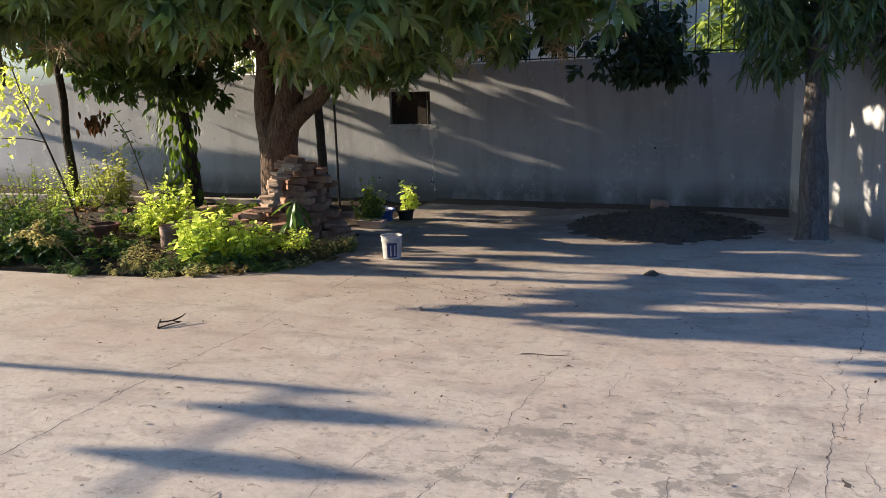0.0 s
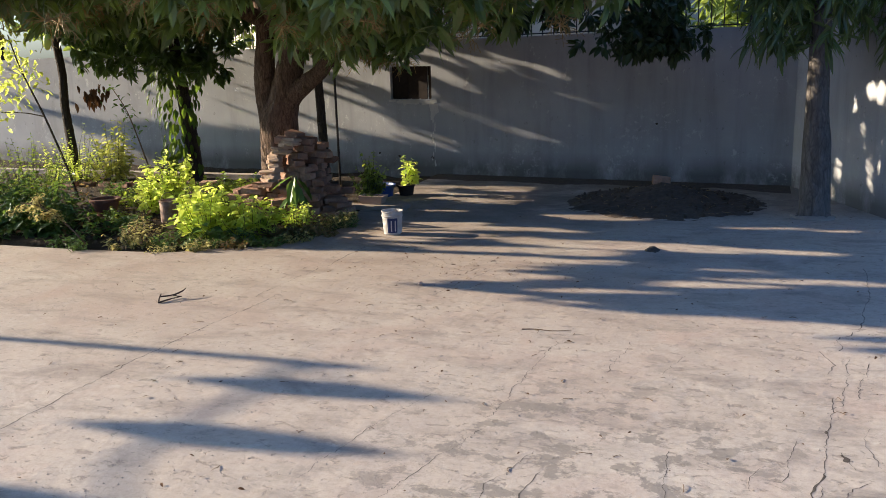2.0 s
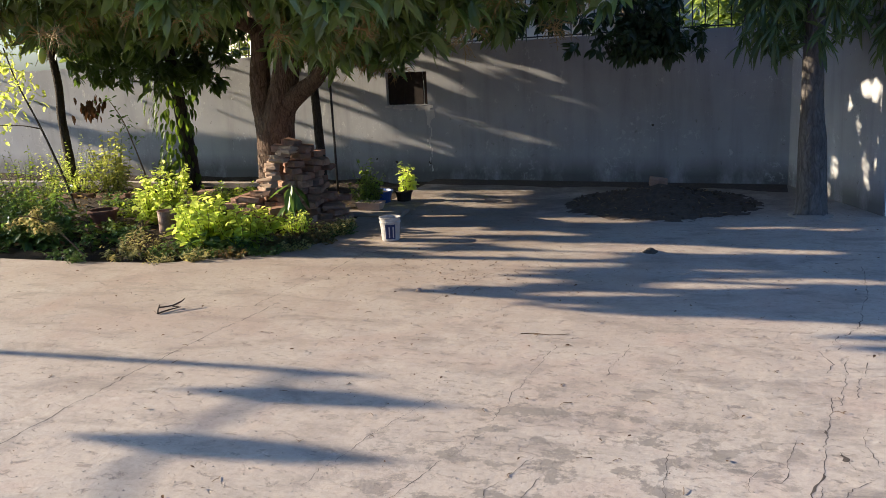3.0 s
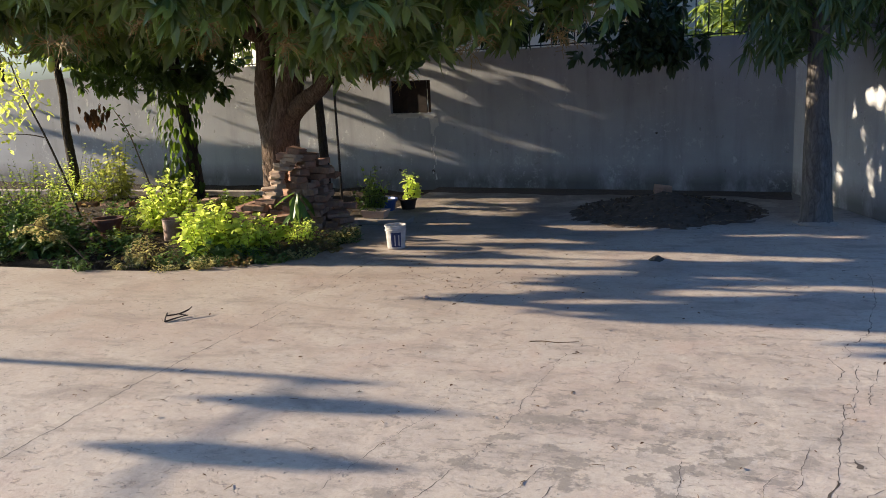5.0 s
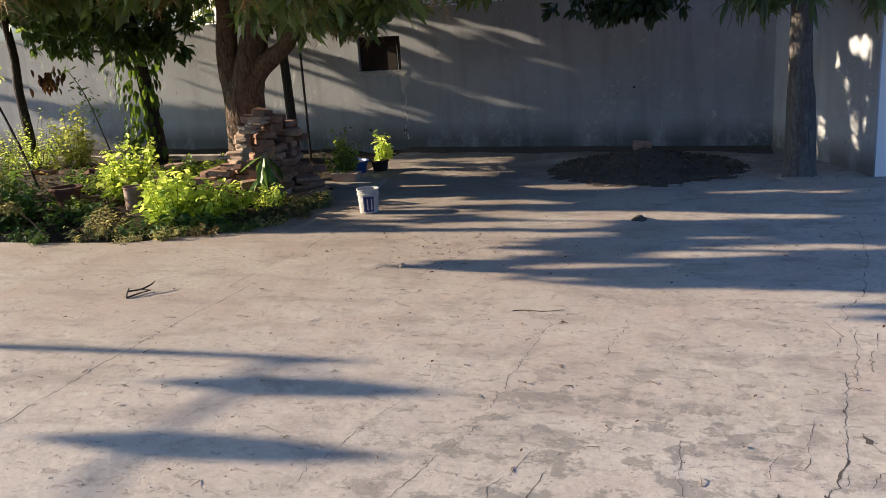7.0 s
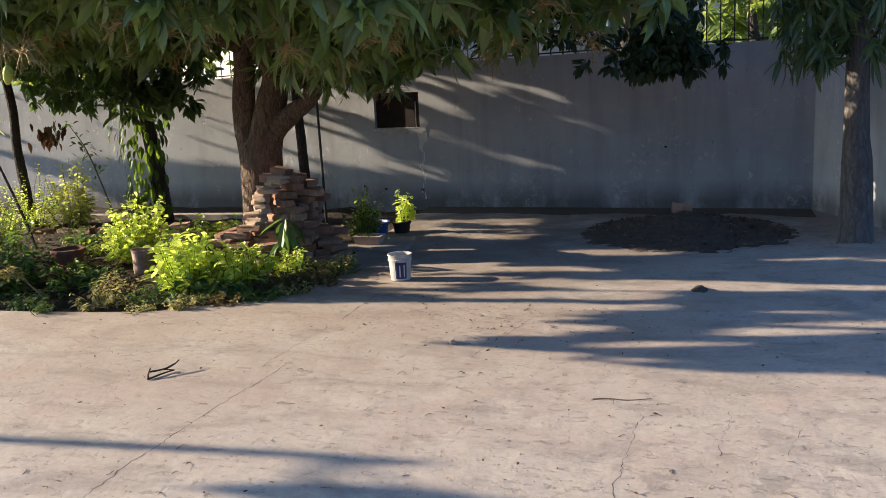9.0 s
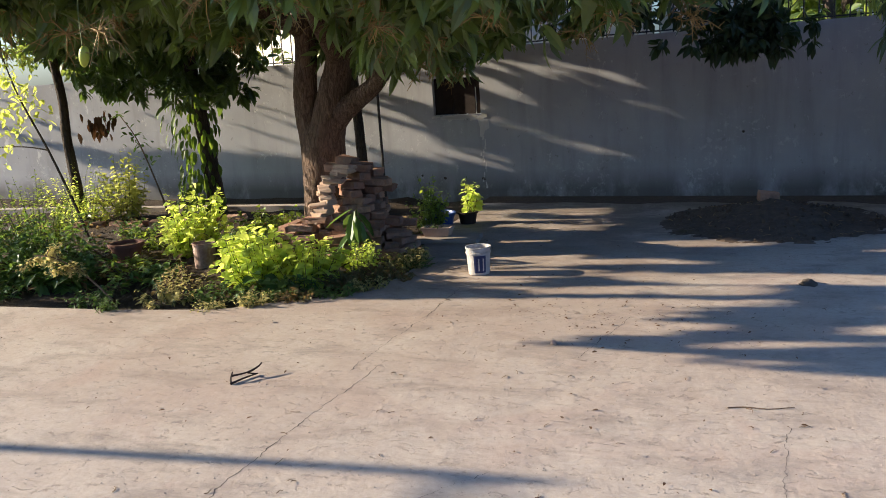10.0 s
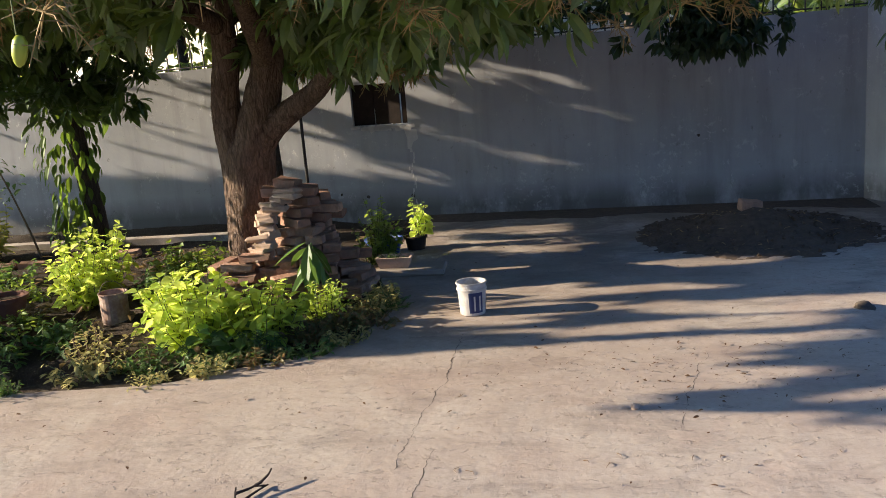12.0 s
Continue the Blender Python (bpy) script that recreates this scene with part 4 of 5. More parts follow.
# bright herbs along the bed
HERBS = "bright herbs in the bed"
LUSH = "bright yellow-green leafy herb clump in the bed"
leafy("herb_clump", (-4.32, 6.38, -0.02), 0.46, 0.31, 46, 12, "round", 0.102, L_LIME, LUSH, seed=1, group=HERBS, low=0.12)
leafy("herb_clump", (-3.96, 6.42, -0.02), 0.40, 0.30, 42, 12, "round", 0.100, L_LIME, LUSH, seed=2, group=HERBS, low=0.12)
leafy("herb_clump", (-4.55, 6.6, -0.02), 0.40, 0.22, 28, 11, "round", 0.098, L_LIME, LUSH, seed=24, group=HERBS, low=0.1)
leafy("herb_clump", (-5.62, 7.6, -0.02), 0.60, 0.34, 52, 16, "round", 0.082, L_LIME, "tall yellow-green herb clump growing in soil", seed=3, group=HERBS, low=0.03)
leafy("herb_clump", (-5.58, 7.35, -0.02), 0.40, 0.24, 40, 13, "round", 0.080, L_LIME, "yellow-green herb clump growing in soil", seed=33, group=HERBS, low=0.03)
leafy("herb_clump", (-3.72, 6.74, -0.01), 0.26, 0.18, 36, 12, "round", 0.045, L_LIME, "small yellow-green herb clump beside the bricks", seed=4, group=HERBS)
leafy("silvery_herb", (-4.85, 7.05, -0.02), 0.36, 0.2, 26, 14, "oval", 0.07, L_GREEN, "grey-green leafy herb beside a rusty tin", seed=25)
leafy("herb_clump", (-4.95, 7.75, -0.02), 0.40, 0.30, 44, 12, "round", 0.075, L_LIVE, "fresh green leafy herb clump below the tree", seed=5, group=HERBS)
for k, (x, y, r) in enumerate(((-3.55, 6.62, 0.2), (-3.42, 6.86, 0.16), (-3.72, 6.4, 0.17), (-3.40, 7.1, 0.12))):
    leafy("low_red_plant", (x, y, -0.01), 0.13, r, 46, 9, "oval", 0.05, L_RED if k % 2 == 0 else L_STRAW, "low reddish-brown creeping plant at the bed's edge", seed=60 + k, group="creeping plants along the bed edge")
for k, (x, y, r) in enumerate(((-4.12, 6.02, 0.2), (-4.45, 5.95, 0.2), (-3.9, 6.12, 0.17), (-4.75, 5.85, 0.22), (-5.35, 5.8, 0.22), (-6.2, 5.85, 0.25), (-6.7, 5.9, 0.25))):
    leafy("edge_weed", (x, y, -0.02), 0.14, r, 22, 9, "oval", 0.055, L_STRAW if k == 3 else L_GREEN, "low dark weeds along the bed's shaded edge", seed=70 + k, group="weeds along the bed edge")
for k, (x, y) in enumerate(((-3.36, 6.55), (-3.46, 6.28), (-3.6, 6.1), (-3.85, 5.97), (-4.08, 5.86), (-3.33, 6.95))):
    leafy("low_red_plant", (x, y, -0.005), 0.09, 0.15, 30, 8, "oval", 0.045, (L_RED, L_STRAW, L_GREEN)[k % 3], "low creeping plant spilling over the slab's edge", seed=460 + k, group="creeping plants along the bed edge")
droop_plant = thing("drooping_leaf_plant", (-3.82, 6.98, -0.01), "plant with long drooping dark green leaves before the bricks", "plant")
rng = np.random.RandomState(7)
g = Geo()
line = limb(g, [(-3.82, 6.98, -0.02), (-3.83, 6.98, 0.2), (-3.80, 6.97, 0.42)], 0.009, 0.006, 6, 0.05, 3)
part("stem", g, M_STEM, droop_plant)
n = 17
az = np.arange(n) * 2.4
pos = np.stack([-3.81 + 0.02 * np.cos(az), 6.975 + 0.02 * np.sin(az), rng.uniform(0.26, 0.43, n)], 1)
g = Geo()
blades(g, "drooping", pos, np.stack([np.cos(az), np.sin(az), rng.uniform(-2.6, -0.4, n)], 1), np.stack([np.cos(az), np.sin(az), 0.6 * np.ones(n)], 1), rng.uniform(0.2, 0.31, n))
part("foliage", g, L_GREEN, droop_plant)
leafy("broad_herb", (-4.05, 6.2, -0.02), 0.20, 0.22, 9, 5, "round", 0.12, L_GREEN, "broad dark-leaved herb under the bright herbs", seed=47)
leafy("broad_herb", (-4.5, 6.3, -0.02), 0.22, 0.2, 8, 5, "round", 0.10, L_LIME, "broad yellow-green herb among the bright herbs", seed=48)
leafy("dark_shrub", (-5.85, 6.25, -0.03), 0.34, 0.36, 30, 10, "oval", 0.12, L_GREEN, "dark green leafy shrub in the shaded bed", seed=8)
leafy("dark_shrub", (-6.35, 6.6, -0.03), 0.52, 0.45, 50, 12, "oval", 0.10, L_GREEN, "dark green leafy shrub in the shaded bed", seed=28)
leafy("dark_shrub", (-6.5, 6.2, -0.03), 0.44, 0.40, 40, 11, "round", 0.09, L_GREEN, "dark green leafy shrub in the shaded bed", seed=29)
leafy("feathery_weed", (-7.0, 7.2, -0.03), 0.72, 0.42, 60, 22, "tiny", 0.06, L_LIVE, "tall feathery dull green weed in the bed", seed=9)
leafy("dry_weed", (-4.85, 6.1, -0.03), 0.26, 0.24, 24, 14, "tiny", 0.042, L_STRAW, "tangled half-dry weeds at the bed's edge", seed=11, stem_mat=M_TWIG)
leafy("edge_weed", (-4.35, 5.74, -0.02), 0.08, 0.15, 26, 9, "tiny", 0.032, L_STRAW, "small flat weed on the slab edge", seed=12)
leafy("edge_weed", (-5.05, 5.6, -0.01), 0.10, 0.10, 20, 9, "tiny", 0.032, L_GREEN, "small green weed on the slab edge", seed=13)
leafy("yellow_sapling", (-7.5, 9.1, -0.02), 0.74, 0.34, 34, 14, "oval", 0.11, L_YELLOW, "yellow-green sapling glowing before the wall", seed=14)
leafy("feathery_weed", (-7.9, 8.9, -0.02), 0.68, 0.42, 50, 22, "tiny", 0.055, L_LIME, "feathery pale green weed before the wall", seed=15)
leafy("dark_shrub", (-5.25, 6.2, -0.03), 0.24, 0.3, 16, 9, "oval", 0.085, L_GREEN, "dark green low shrub among weeds", seed=17)
leafy("dark_shrub", (-7.3, 6.8, -0.03), 0.55, 0.5, 50, 11, "oval", 0.11, L_GREEN, "dark green leafy shrub in the shaded bed", seed=18)

# fallen dry branch that leans over the slab's edge
fallen = thing("dry_branch", (-5.2, 5.86, 0.0), "arching dry branch with straw-yellow feathery leaves", "branch")
rng = np.random.RandomState(404)
g = Geo()
ends = []
main = limb(g, [(-5.18, 5.84, 0.0), (-5.32, 5.84, 0.13), (-5.46, 5.82, 0.24), (-5.60, 5.80, 0.31), (-5.74, 5.78, 0.33)], 0.008, 0.003, 6, 0.1, 2)
for k in range(9):
    b = main[8 + (k * 16) // 9]
    tip = b + np.array((rng.uniform(-0.22, 0.02), rng.uniform(-0.12, 0.12), rng.uniform(-0.10, 0.10)))
    limb(g, [b, 0.5 * (b + tip) + (0, 0, 0.02), tip], 0.004, 0.0015, 5, 0.1, k, 3)
    ends.append((b, tip))
part("stem", g, M_TWIG, fallen)
pos = np.concatenate([b + (tip - b) * rng.uniform(0.2, 1.1, (70, 1)) + rng.normal(0, 0.016, (70, 3)) for b, tip in ends])
n = len(pos)
az = rng.uniform(0, 6.28, n)
g = Geo()
blades(g, "tiny", pos, np.stack([np.cos(az), np.sin(az), rng.normal(-0.2, 0.5, n)], 1), np.stack([rng.normal(0, 0.4, n), rng.normal(0, 0.4, n), np.ones(n)], 1), rng.uniform(0.02, 0.042, n))
part("foliage", g, L_STRAW, fallen, kind="stuff")

# dull low growth that covers the soil between the herbs
UNDER = "low plants between the herbs"
for k, (x, y, h, r) in enumerate(((-5.1, 7.7, 0.22, 0.3), (-6.2, 7.5, 0.20, 0.32), (-6.6, 8.1, 0.22, 0.3), (-5.3, 8.3, 0.2, 0.3), (-4.7, 8.6, 0.26, 0.3), (-5.7, 6.75, 0.16, 0.25), (-6.2, 6.2, 0.16, 0.3), (-4.65, 7.0, 0.2, 0.22), (-5.3, 6.55, 0.15, 0.2))):
    leafy("low_plant", (x, y, -0.03), h, r, 22, 9, "oval", 0.075, (L_GREEN, L_LIVE, L_GREEN, L_RED)[k % 4], "low straggling green plant on the bed's soil", seed=300 + k, group=UNDER)

# thin saplings with bare stems
sap = thing("bare_sapling", (-6.95, 7.9, -0.03), "thin bare-stemmed sapling with bright leaves at its top", "plant")
g = Geo()
limb(g, [(-6.92, 7.8, -0.05), (-7.05, 7.8, 0.36), (-7.26, 7.8, 0.88), (-7.5, 7.8, 1.38), (-7.6, 7.78, 1.75)], 0.016, 0.006, 6, 0.05, 3)
limb(g, [(-7.26, 7.8, 0.88), (-7.5, 7.78, 0.92), (-7.8, 7.75, 0.93)], 0.008, 0.004, 5, 0.05, 4)
part("stem", g, M_BARK_DARK, sap)
rng = np.random.RandomState(77)
g = Geo()
n = 280
c = np.array([(-7.55, 7.78, 1.3), (-7.8, 7.75, 1.05), (-7.62, 7.78, 1.6)])[rng.randint(0, 3, n)]
pos = c + rng.normal(0, (0.17, 0.12, 0.14), (n, 3))
az = rng.uniform(0, 6.28, n)
blades(g, "oval", pos, np.stack([np.cos(az), np.sin(az), rng.normal(-0.4, 0.4, n)], 1), np.stack([rng.normal(0, 0.4, n), rng.normal(0, 0.4, n), np.ones(n)], 1), rng.uniform(0.06, 0.11, n))
part("foliage", g, L_LIME, sap)

dry = thing("withering_sapling", (-7.15, 9.15, -0.03), "leaning sapling with green tips and a clump of brown dead leaves", "plant")
g = Geo()
limb(g, [(-6.96, 9.15, -0.05), (-7.06, 9.15, 0.3), (-7.27, 9.18, 0.82), (-7.5, 9.22, 1.12)], 0.012, 0.005, 6, 0.05, 3)
part("stem", g, M_TWIG, dry)
n = 46
pos = np.array((-7.82, 9.25, 1.05)) + rng.normal(0, (0.11, 0.06, 0.07), (n, 3))
az = rng.uniform(0, 6.28, n)
g = Geo()
blades(g, "oval", pos, np.stack([0.5 * np.cos(az), 0.5 * np.sin(az), -np.ones(n)], 1), np.stack([np.cos(az), np.sin(az), 0.3 * np.ones(n)], 1), rng.uniform(0.08, 0.14, n))
part("dead_foliage", g, L_DEAD, dry, "curled brown dead leaves")
n = 60
pos = np.array([(-7.30, 9.2, 0.86), (-7.5, 9.2, 1.08), (-7.18, 9.18, 0.6)])[rng.randint(0, 3, n)] + rng.normal(0, 0.08, (n, 3))
az = rng.uniform(0, 6.28, n)
g = Geo()
blades(g, "oval", pos, np.stack([np.cos(az), np.sin(az), rng.normal(-0.3, 0.4, n)], 1), np.stack([rng.normal(0, 0.3, n), rng.normal(0, 0.3, n), np.ones(n)], 1), rng.uniform(0.05, 0.09, n))
part("foliage", g, L_GREEN, dry)


# pots
def pot(name, at, r0, r1, h, mat, label, category="pot"):
    ob = thing(name, at, label, category)
    g = Geo()
    g.add(*lathe([(r0, 0.0), (r1 * 0.95, h * 0.82), (r1 * 1.06, h * 0.84), (r1 * 1.06, h), (r1 * 0.92, h), (r1 * 0.86, h * 0.85)], 24, at))
    part("body", g, mat, ob)
    g = Geo()
    g.add(*lathe([(r1 * 0.87, h * 0.84), (r1 * 0.4, h * 0.87)], 20, at))
    part("soil", g, M_SOIL, ob)
    return ob


pot("plant_pot", (-3.42, 8.62, 0.0), 0.07, 0.09, 0.11, M_OLDWOOD, "dark round plant pot with soil", "plant pot")
leafy("potted_plant", (-3.40, 8.62, 0.09), 0.36, 0.12, 11, 9, "round", 0.082, L_LIME, "bright green bushy plant growing in a pot", seed=21)
pot("blue_tub", (-3.66, 8.52, 0.0), 0.12, 0.145, 0.12, M_BLUE, "round blue plastic tub with soil", "tub")
leafy("garden_shrub", (-3.62, 8.12, -0.01), 0.50, 0.19, 54, 14, "round", 0.055, L_LIVE, "sparse dark green shrub beside the bricks", seed=22)
pot("terracotta_pot", (-5.95, 7.05, -0.02), 0.09, 0.14, 0.17, M_TERRA, "red terracotta pot in the bed, its shade put into the colour", "plant pot")

ob = new("stone_slab", bevel_box_mesh("stone_slab", 0.62, 0.24, 0.045, M_LUMP, 0.008, 0.006, 34))
ob.location = (-3.40, 7.80, 0.0225)
ob.rotation_euler = (0, 0, 0.03)
tagged(ob, "flat dusty cement slab lying on the yard under a trough", "slab")
trough = thing("planter_trough", (-3.45, 7.82, 0.045), "chipped pale cement planter trough with seedlings", "planter")
g = Geo()
v = []
for k, (sx, sy, z) in enumerate(((0.10, 0.055, 0.0), (0.128, 0.08, 0.08), (0.110, 0.062, 0.08), (0.10, 0.052, 0.055))):
    v += [(-3.45 + a * sx, 7.82 + b * sy, z + 0.045) for a, b in ((-1, -1), (1, -1), (1, 1), (-1, 1))]
f = [(3, 2, 1, 0), (12, 13, 14, 15)] + [(4 * i + k, 4 * i + (k + 1) % 4, 4 * i + 4 + (k + 1) % 4, 4 * i + 4 + k) for i in range(3) for k in range(4)]
g.add(v, f)
part("body", g, M_CEMENT_POT, trough)
leafy("seedling_tuft", (-3.45, 7.82, 0.10), 0.06, 0.085, 18, 5, "oval", 0.03, L_GREEN, "tiny seedlings sprouting in the trough", seed=23)

TIN = (-5.12, 6.92, -0.03)
tin = thing("rusty_tin", TIN, "rusty peeling paint tin used as a pot", "tin")
g = Geo()
g.add(*lathe([(0.085, 0.0), (0.085, 0.005), (0.088, 0.2), (0.092, 0.2), (0.092, 0.208), (0.084, 0.208), (0.082, 0.15)], 26, TIN))
part("body", g, M_TIN, tin)
g = Geo()
arc = [(TIN[0] - 0.088 * math.cos(a), TIN[1], TIN[2] + 0.19 + 0.09 * math.sin(a)) for a in np.linspace(0, math.pi, 12)]
g.add(*tube(arc, [0.0025] * 12, 5))
part("wire_handle", g, M_IRON, tin)

# low kerb of cement and bricks along the far side of the bed
g = Geo()
g.add(*box(-12, -4.95, 9.45, 9.58, -0.08, 0.045))
tagged(part("bed_kerb", g, M_CONCRETE), "low pale cement kerb inside the garden bed", "kerb", kind="structure")
rowb = thing("brick_edging", (-7.0, 8.5, -0.03), "row of half-buried reddish bricks edging the bed", "edging")
rng = random.Random(4)
for i in range(9):
    ob = new("brick", BRICKS[i % 4])
    ob.parent = rowb
    ob.location = (-1.0 + 0.245 * i, 0.06 * math.sin(i) + 0.05 * i, 0.035)
    ob.rotation_euler = (rng.uniform(-0.1, 0.1), rng.uniform(-0.1, 0.1), rng.uniform(-0.2, 0.3))

# ---- vent opening: boards and broken render ----
vent = thing("wall_vent", (-3.93, 10.16, 0.9), "small dark vent opening with upright wooden boards", "window", kind="structure")
for x0, x1, y, z0 in ((W0 + 0.002, W0 + 0.21, 0.07, 0.0), (W0 + 0.222, W0 + 0.47, 0.05, 0.0), (W0 + 0.484, W1 - 0.002, 0.06, 0.0), (W0 + 0.20, W0 + 0.24, 0.10, 0.15), (W0 + 0.46, W0 + 0.50, 0.10, 0.28)):
    g = Geo()
    g.add(*box(x0, x1, WALL_Y + y, WALL_Y + y + 0.02, WZ0 + 0.002 + z0, WZ1 - 0.002))
    part("board", g.along_wall(), M_OLDWOOD, vent)
M_LIME = plain("broken_lime_render", (0.50, 0.48, 0.45), (0.64, 0.62, 0.59), 14, 0.95, 0, 0.6)
g = Geo()
rng = np.random.RandomState(8)
for i in range(26):
    x = rng.uniform(W0, W1 + 0.06)
    s = rng.uniform(0.012, 0.03)
    bv, bf = box(-s * 1.5, s * 1.5, -0.008, 0.012, -s * 0.6, s * 0.6)
    m = np.array(Euler((0, rng.uniform(-0.5, 0.5), 0)).to_matrix())
    g.add(np.array(bv) @ m.T + (x, WALL_Y, WZ0 - 0.015 - abs(rng.normal(0, 0.02))), bf)
part("broken_render", g.along_wall(), M_LIME, vent, "crumbled pale render below the opening")
g = Geo()
pl = [(-3.70, 0.845), (-3.58, 0.835), (-3.57, 0.745), (-3.62, 0.715), (-3.65, 0.645), (-3.68, 0.655), (-3.675, 0.745)]
g.add([(x, WALL_Y - 0.004, z) for x, z in pl] + [(x, WALL_Y + 0.01, z) for x, z in pl], [tuple(range(7)), *[(i, (i + 1) % 7, 7 + (i + 1) % 7, 7 + i) for i in range(7)]])
part("patch", g.along_wall(), M_LIME, vent, "pale patch of mortar")
g = Geo()
for i in range(16):
    z = 0.62 - 0.035 * i
    s = rng.uniform(0.004, 0.016)
    x = -3.64 + 0.02 * math.sin(i * 0.9) + rng.normal(0, 0.008)
    g.add([(x - s, WALL_Y - 0.003, z), (x + s * 0.7, WALL_Y - 0.003, z + 0.004), (x + s * 0.4, WALL_Y - 0.003, z + 0.04), (x - s * 0.6, WALL_Y - 0.003, z + 0.037)], [(0, 1, 2, 3)])
part("crack", g.along_wall(), M_LIME, vent, "pale crumbled strip down the render")

# small putlog holes low in the wall: flat patches, their inner shade painted
for x, z, r in ((-4.11, 0.21, 0.017), (-4.38, 0.24, 0.014), (-3.66, 0.20, 0.02), (-1.01, 0.63, 0.014)):
    g = Geo()
    ang = np.linspace(0, 6.28, 11)[:-1]
    rr = r * np.random.RandomState(int(-100 * x)).uniform(0.7, 1.2, 10)
    g.add([(x + q * math.cos(a), WALL_Y - 0.003, z + q * math.sin(a)) for a, q in zip(ang, rr)], [tuple(range(10))])
    part("hole", g.along_wall(), M_CRACK, wall_back)

fruit = thing("mango_fruit", (-3.75, 4.12, 1.58), "unripe yellow-green mango hanging from a stalk", "fruit")
g = Geo()
g.add(*lathe([(0.003, 0.045), (0.012, 0.042), (0.020, 0.028), (0.0225, 0.006), (0.021, -0.016), (0.014, -0.036), (0.005, -0.046)], 16, (-3.75, 4.12, 1.58)))
body = part("body", g, M_FRUIT, fruit, smooth=True)
body.rotation_euler = (0.15, 0.3, 0)
g = Geo()
g.add(*tube([(-3.752, 4.12, 1.625), (-3.75, 4.12, 1.75), (-3.74, 4.13, 1.9)], [0.0025] * 3, 5))
part("stalk", g, M_STEM, fruit)

# ---- railing on the wall ----
rail = thing("wall_railing", (-4.0, WALL_Y + 0.1, 1.5), "thin dark iron railing on top of the wall", "railing", kind="structure")
bar = Geo()
bar.add(*tube([(0, 0, 0), (0, 0, 0.45), (0, 0, 0.9)], [0.007] * 3, 5))
bar_mesh = bar.mesh("bar", M_IRON)
for i in range(74):
    x = -9.2 + 0.13 * i
    ob = new("bar", bar_mesh)
    ob.parent = rail
    ob.location = Vector((x, wall_y(x) + 0.1, wall_top(x) - 0.01)) - Vector(rail.location)
for dz in (0.025, 0.82):
    g = Geo()
    g.add(*tube([(-9.3, WALL_Y + 0.1, wall_top(-9.3) + dz), (0.45, WALL_Y + 0.1, wall_top(0.4) + dz)], [0.008] * 2, 6))
    part("crossbar", g.along_wall(), M_IRON, rail)

vine = thing("yellow_vine", (0.06, 9.9, 1.6), "yellowing vine hanging on the railing", "plant")
rng = np.random.RandomState(18)
n = 60
pos = np.stack([rng.normal(0.06, 0.06, n), rng.normal(9.86, 0.05, n), rng.uniform(1.66, 2.3, n)], 1)
az = rng.uniform(0, 6.28, n)
g = Geo()
blades(g, "mango", pos, np.stack([0.4 * np.cos(az), 0.4 * np.sin(az), -np.ones(n)], 1), np.stack([np.cos(az), np.sin(az), 0.3 * np.ones(n)], 1), rng.uniform(0.09, 0.16, n))
part("foliage", g, L_YELLOW, vine)
g = Geo()
g.add(*tube([(0.06, 9.9, 1.6), (0.05, 9.9, 2.0), (0.07, 9.9, 2.4)], [0.008, 0.007, 0.004], 5))
part("stem", g, M_TWIG, vine)

# ---- cracks and litter on the slab ----
def crack(pts, width, seed, name="crack"):
    """A hair crack that wanders in short kinks between the points, of uneven width."""
    rng = np.random.RandomState(seed)
    line = []
    for a, b in zip(pts, pts[1:]):
        n = max(2, int(math.hypot(b[0] - a[0], b[1] - a[1]) / 0.022))
        for i in range(n):
            t = i / n
            line.append((a[0] + (b[0] - a[0]) * t, a[1] + (b[1] - a[1]) * t))
    line.append(pts[-1])
    m = len(line)
    kink = np.convolve(rng.normal(0, 0.016, m + 4), np.ones(5) / 5, "valid")
    line = np.array(line) + np.stack([kink + rng.normal(0, 0.0035, m), rng.normal(0, 0.004, m)], 1)
    w = 0.25 * width * np.clip(np.convolve(rng.lognormal(-0.25, 0.8, m + 2), np.ones(3) / 3, "valid"), 0.2, 2.2)
    w[0] = w[-1] = 0.0003
    geo = Geo()
    l, r = line - np.stack([w, 0.2 * w], 1), line + np.stack([w, 0.2 * w], 1)
    geo.add([(x, y, 0.0006) for x, y in l] + [(x, y, 0.0006) for x, y in r], [(i, m + i, m + i + 1, i + 1) for i in range(m - 1)])
    part(name, geo, M_CRACK, slab)


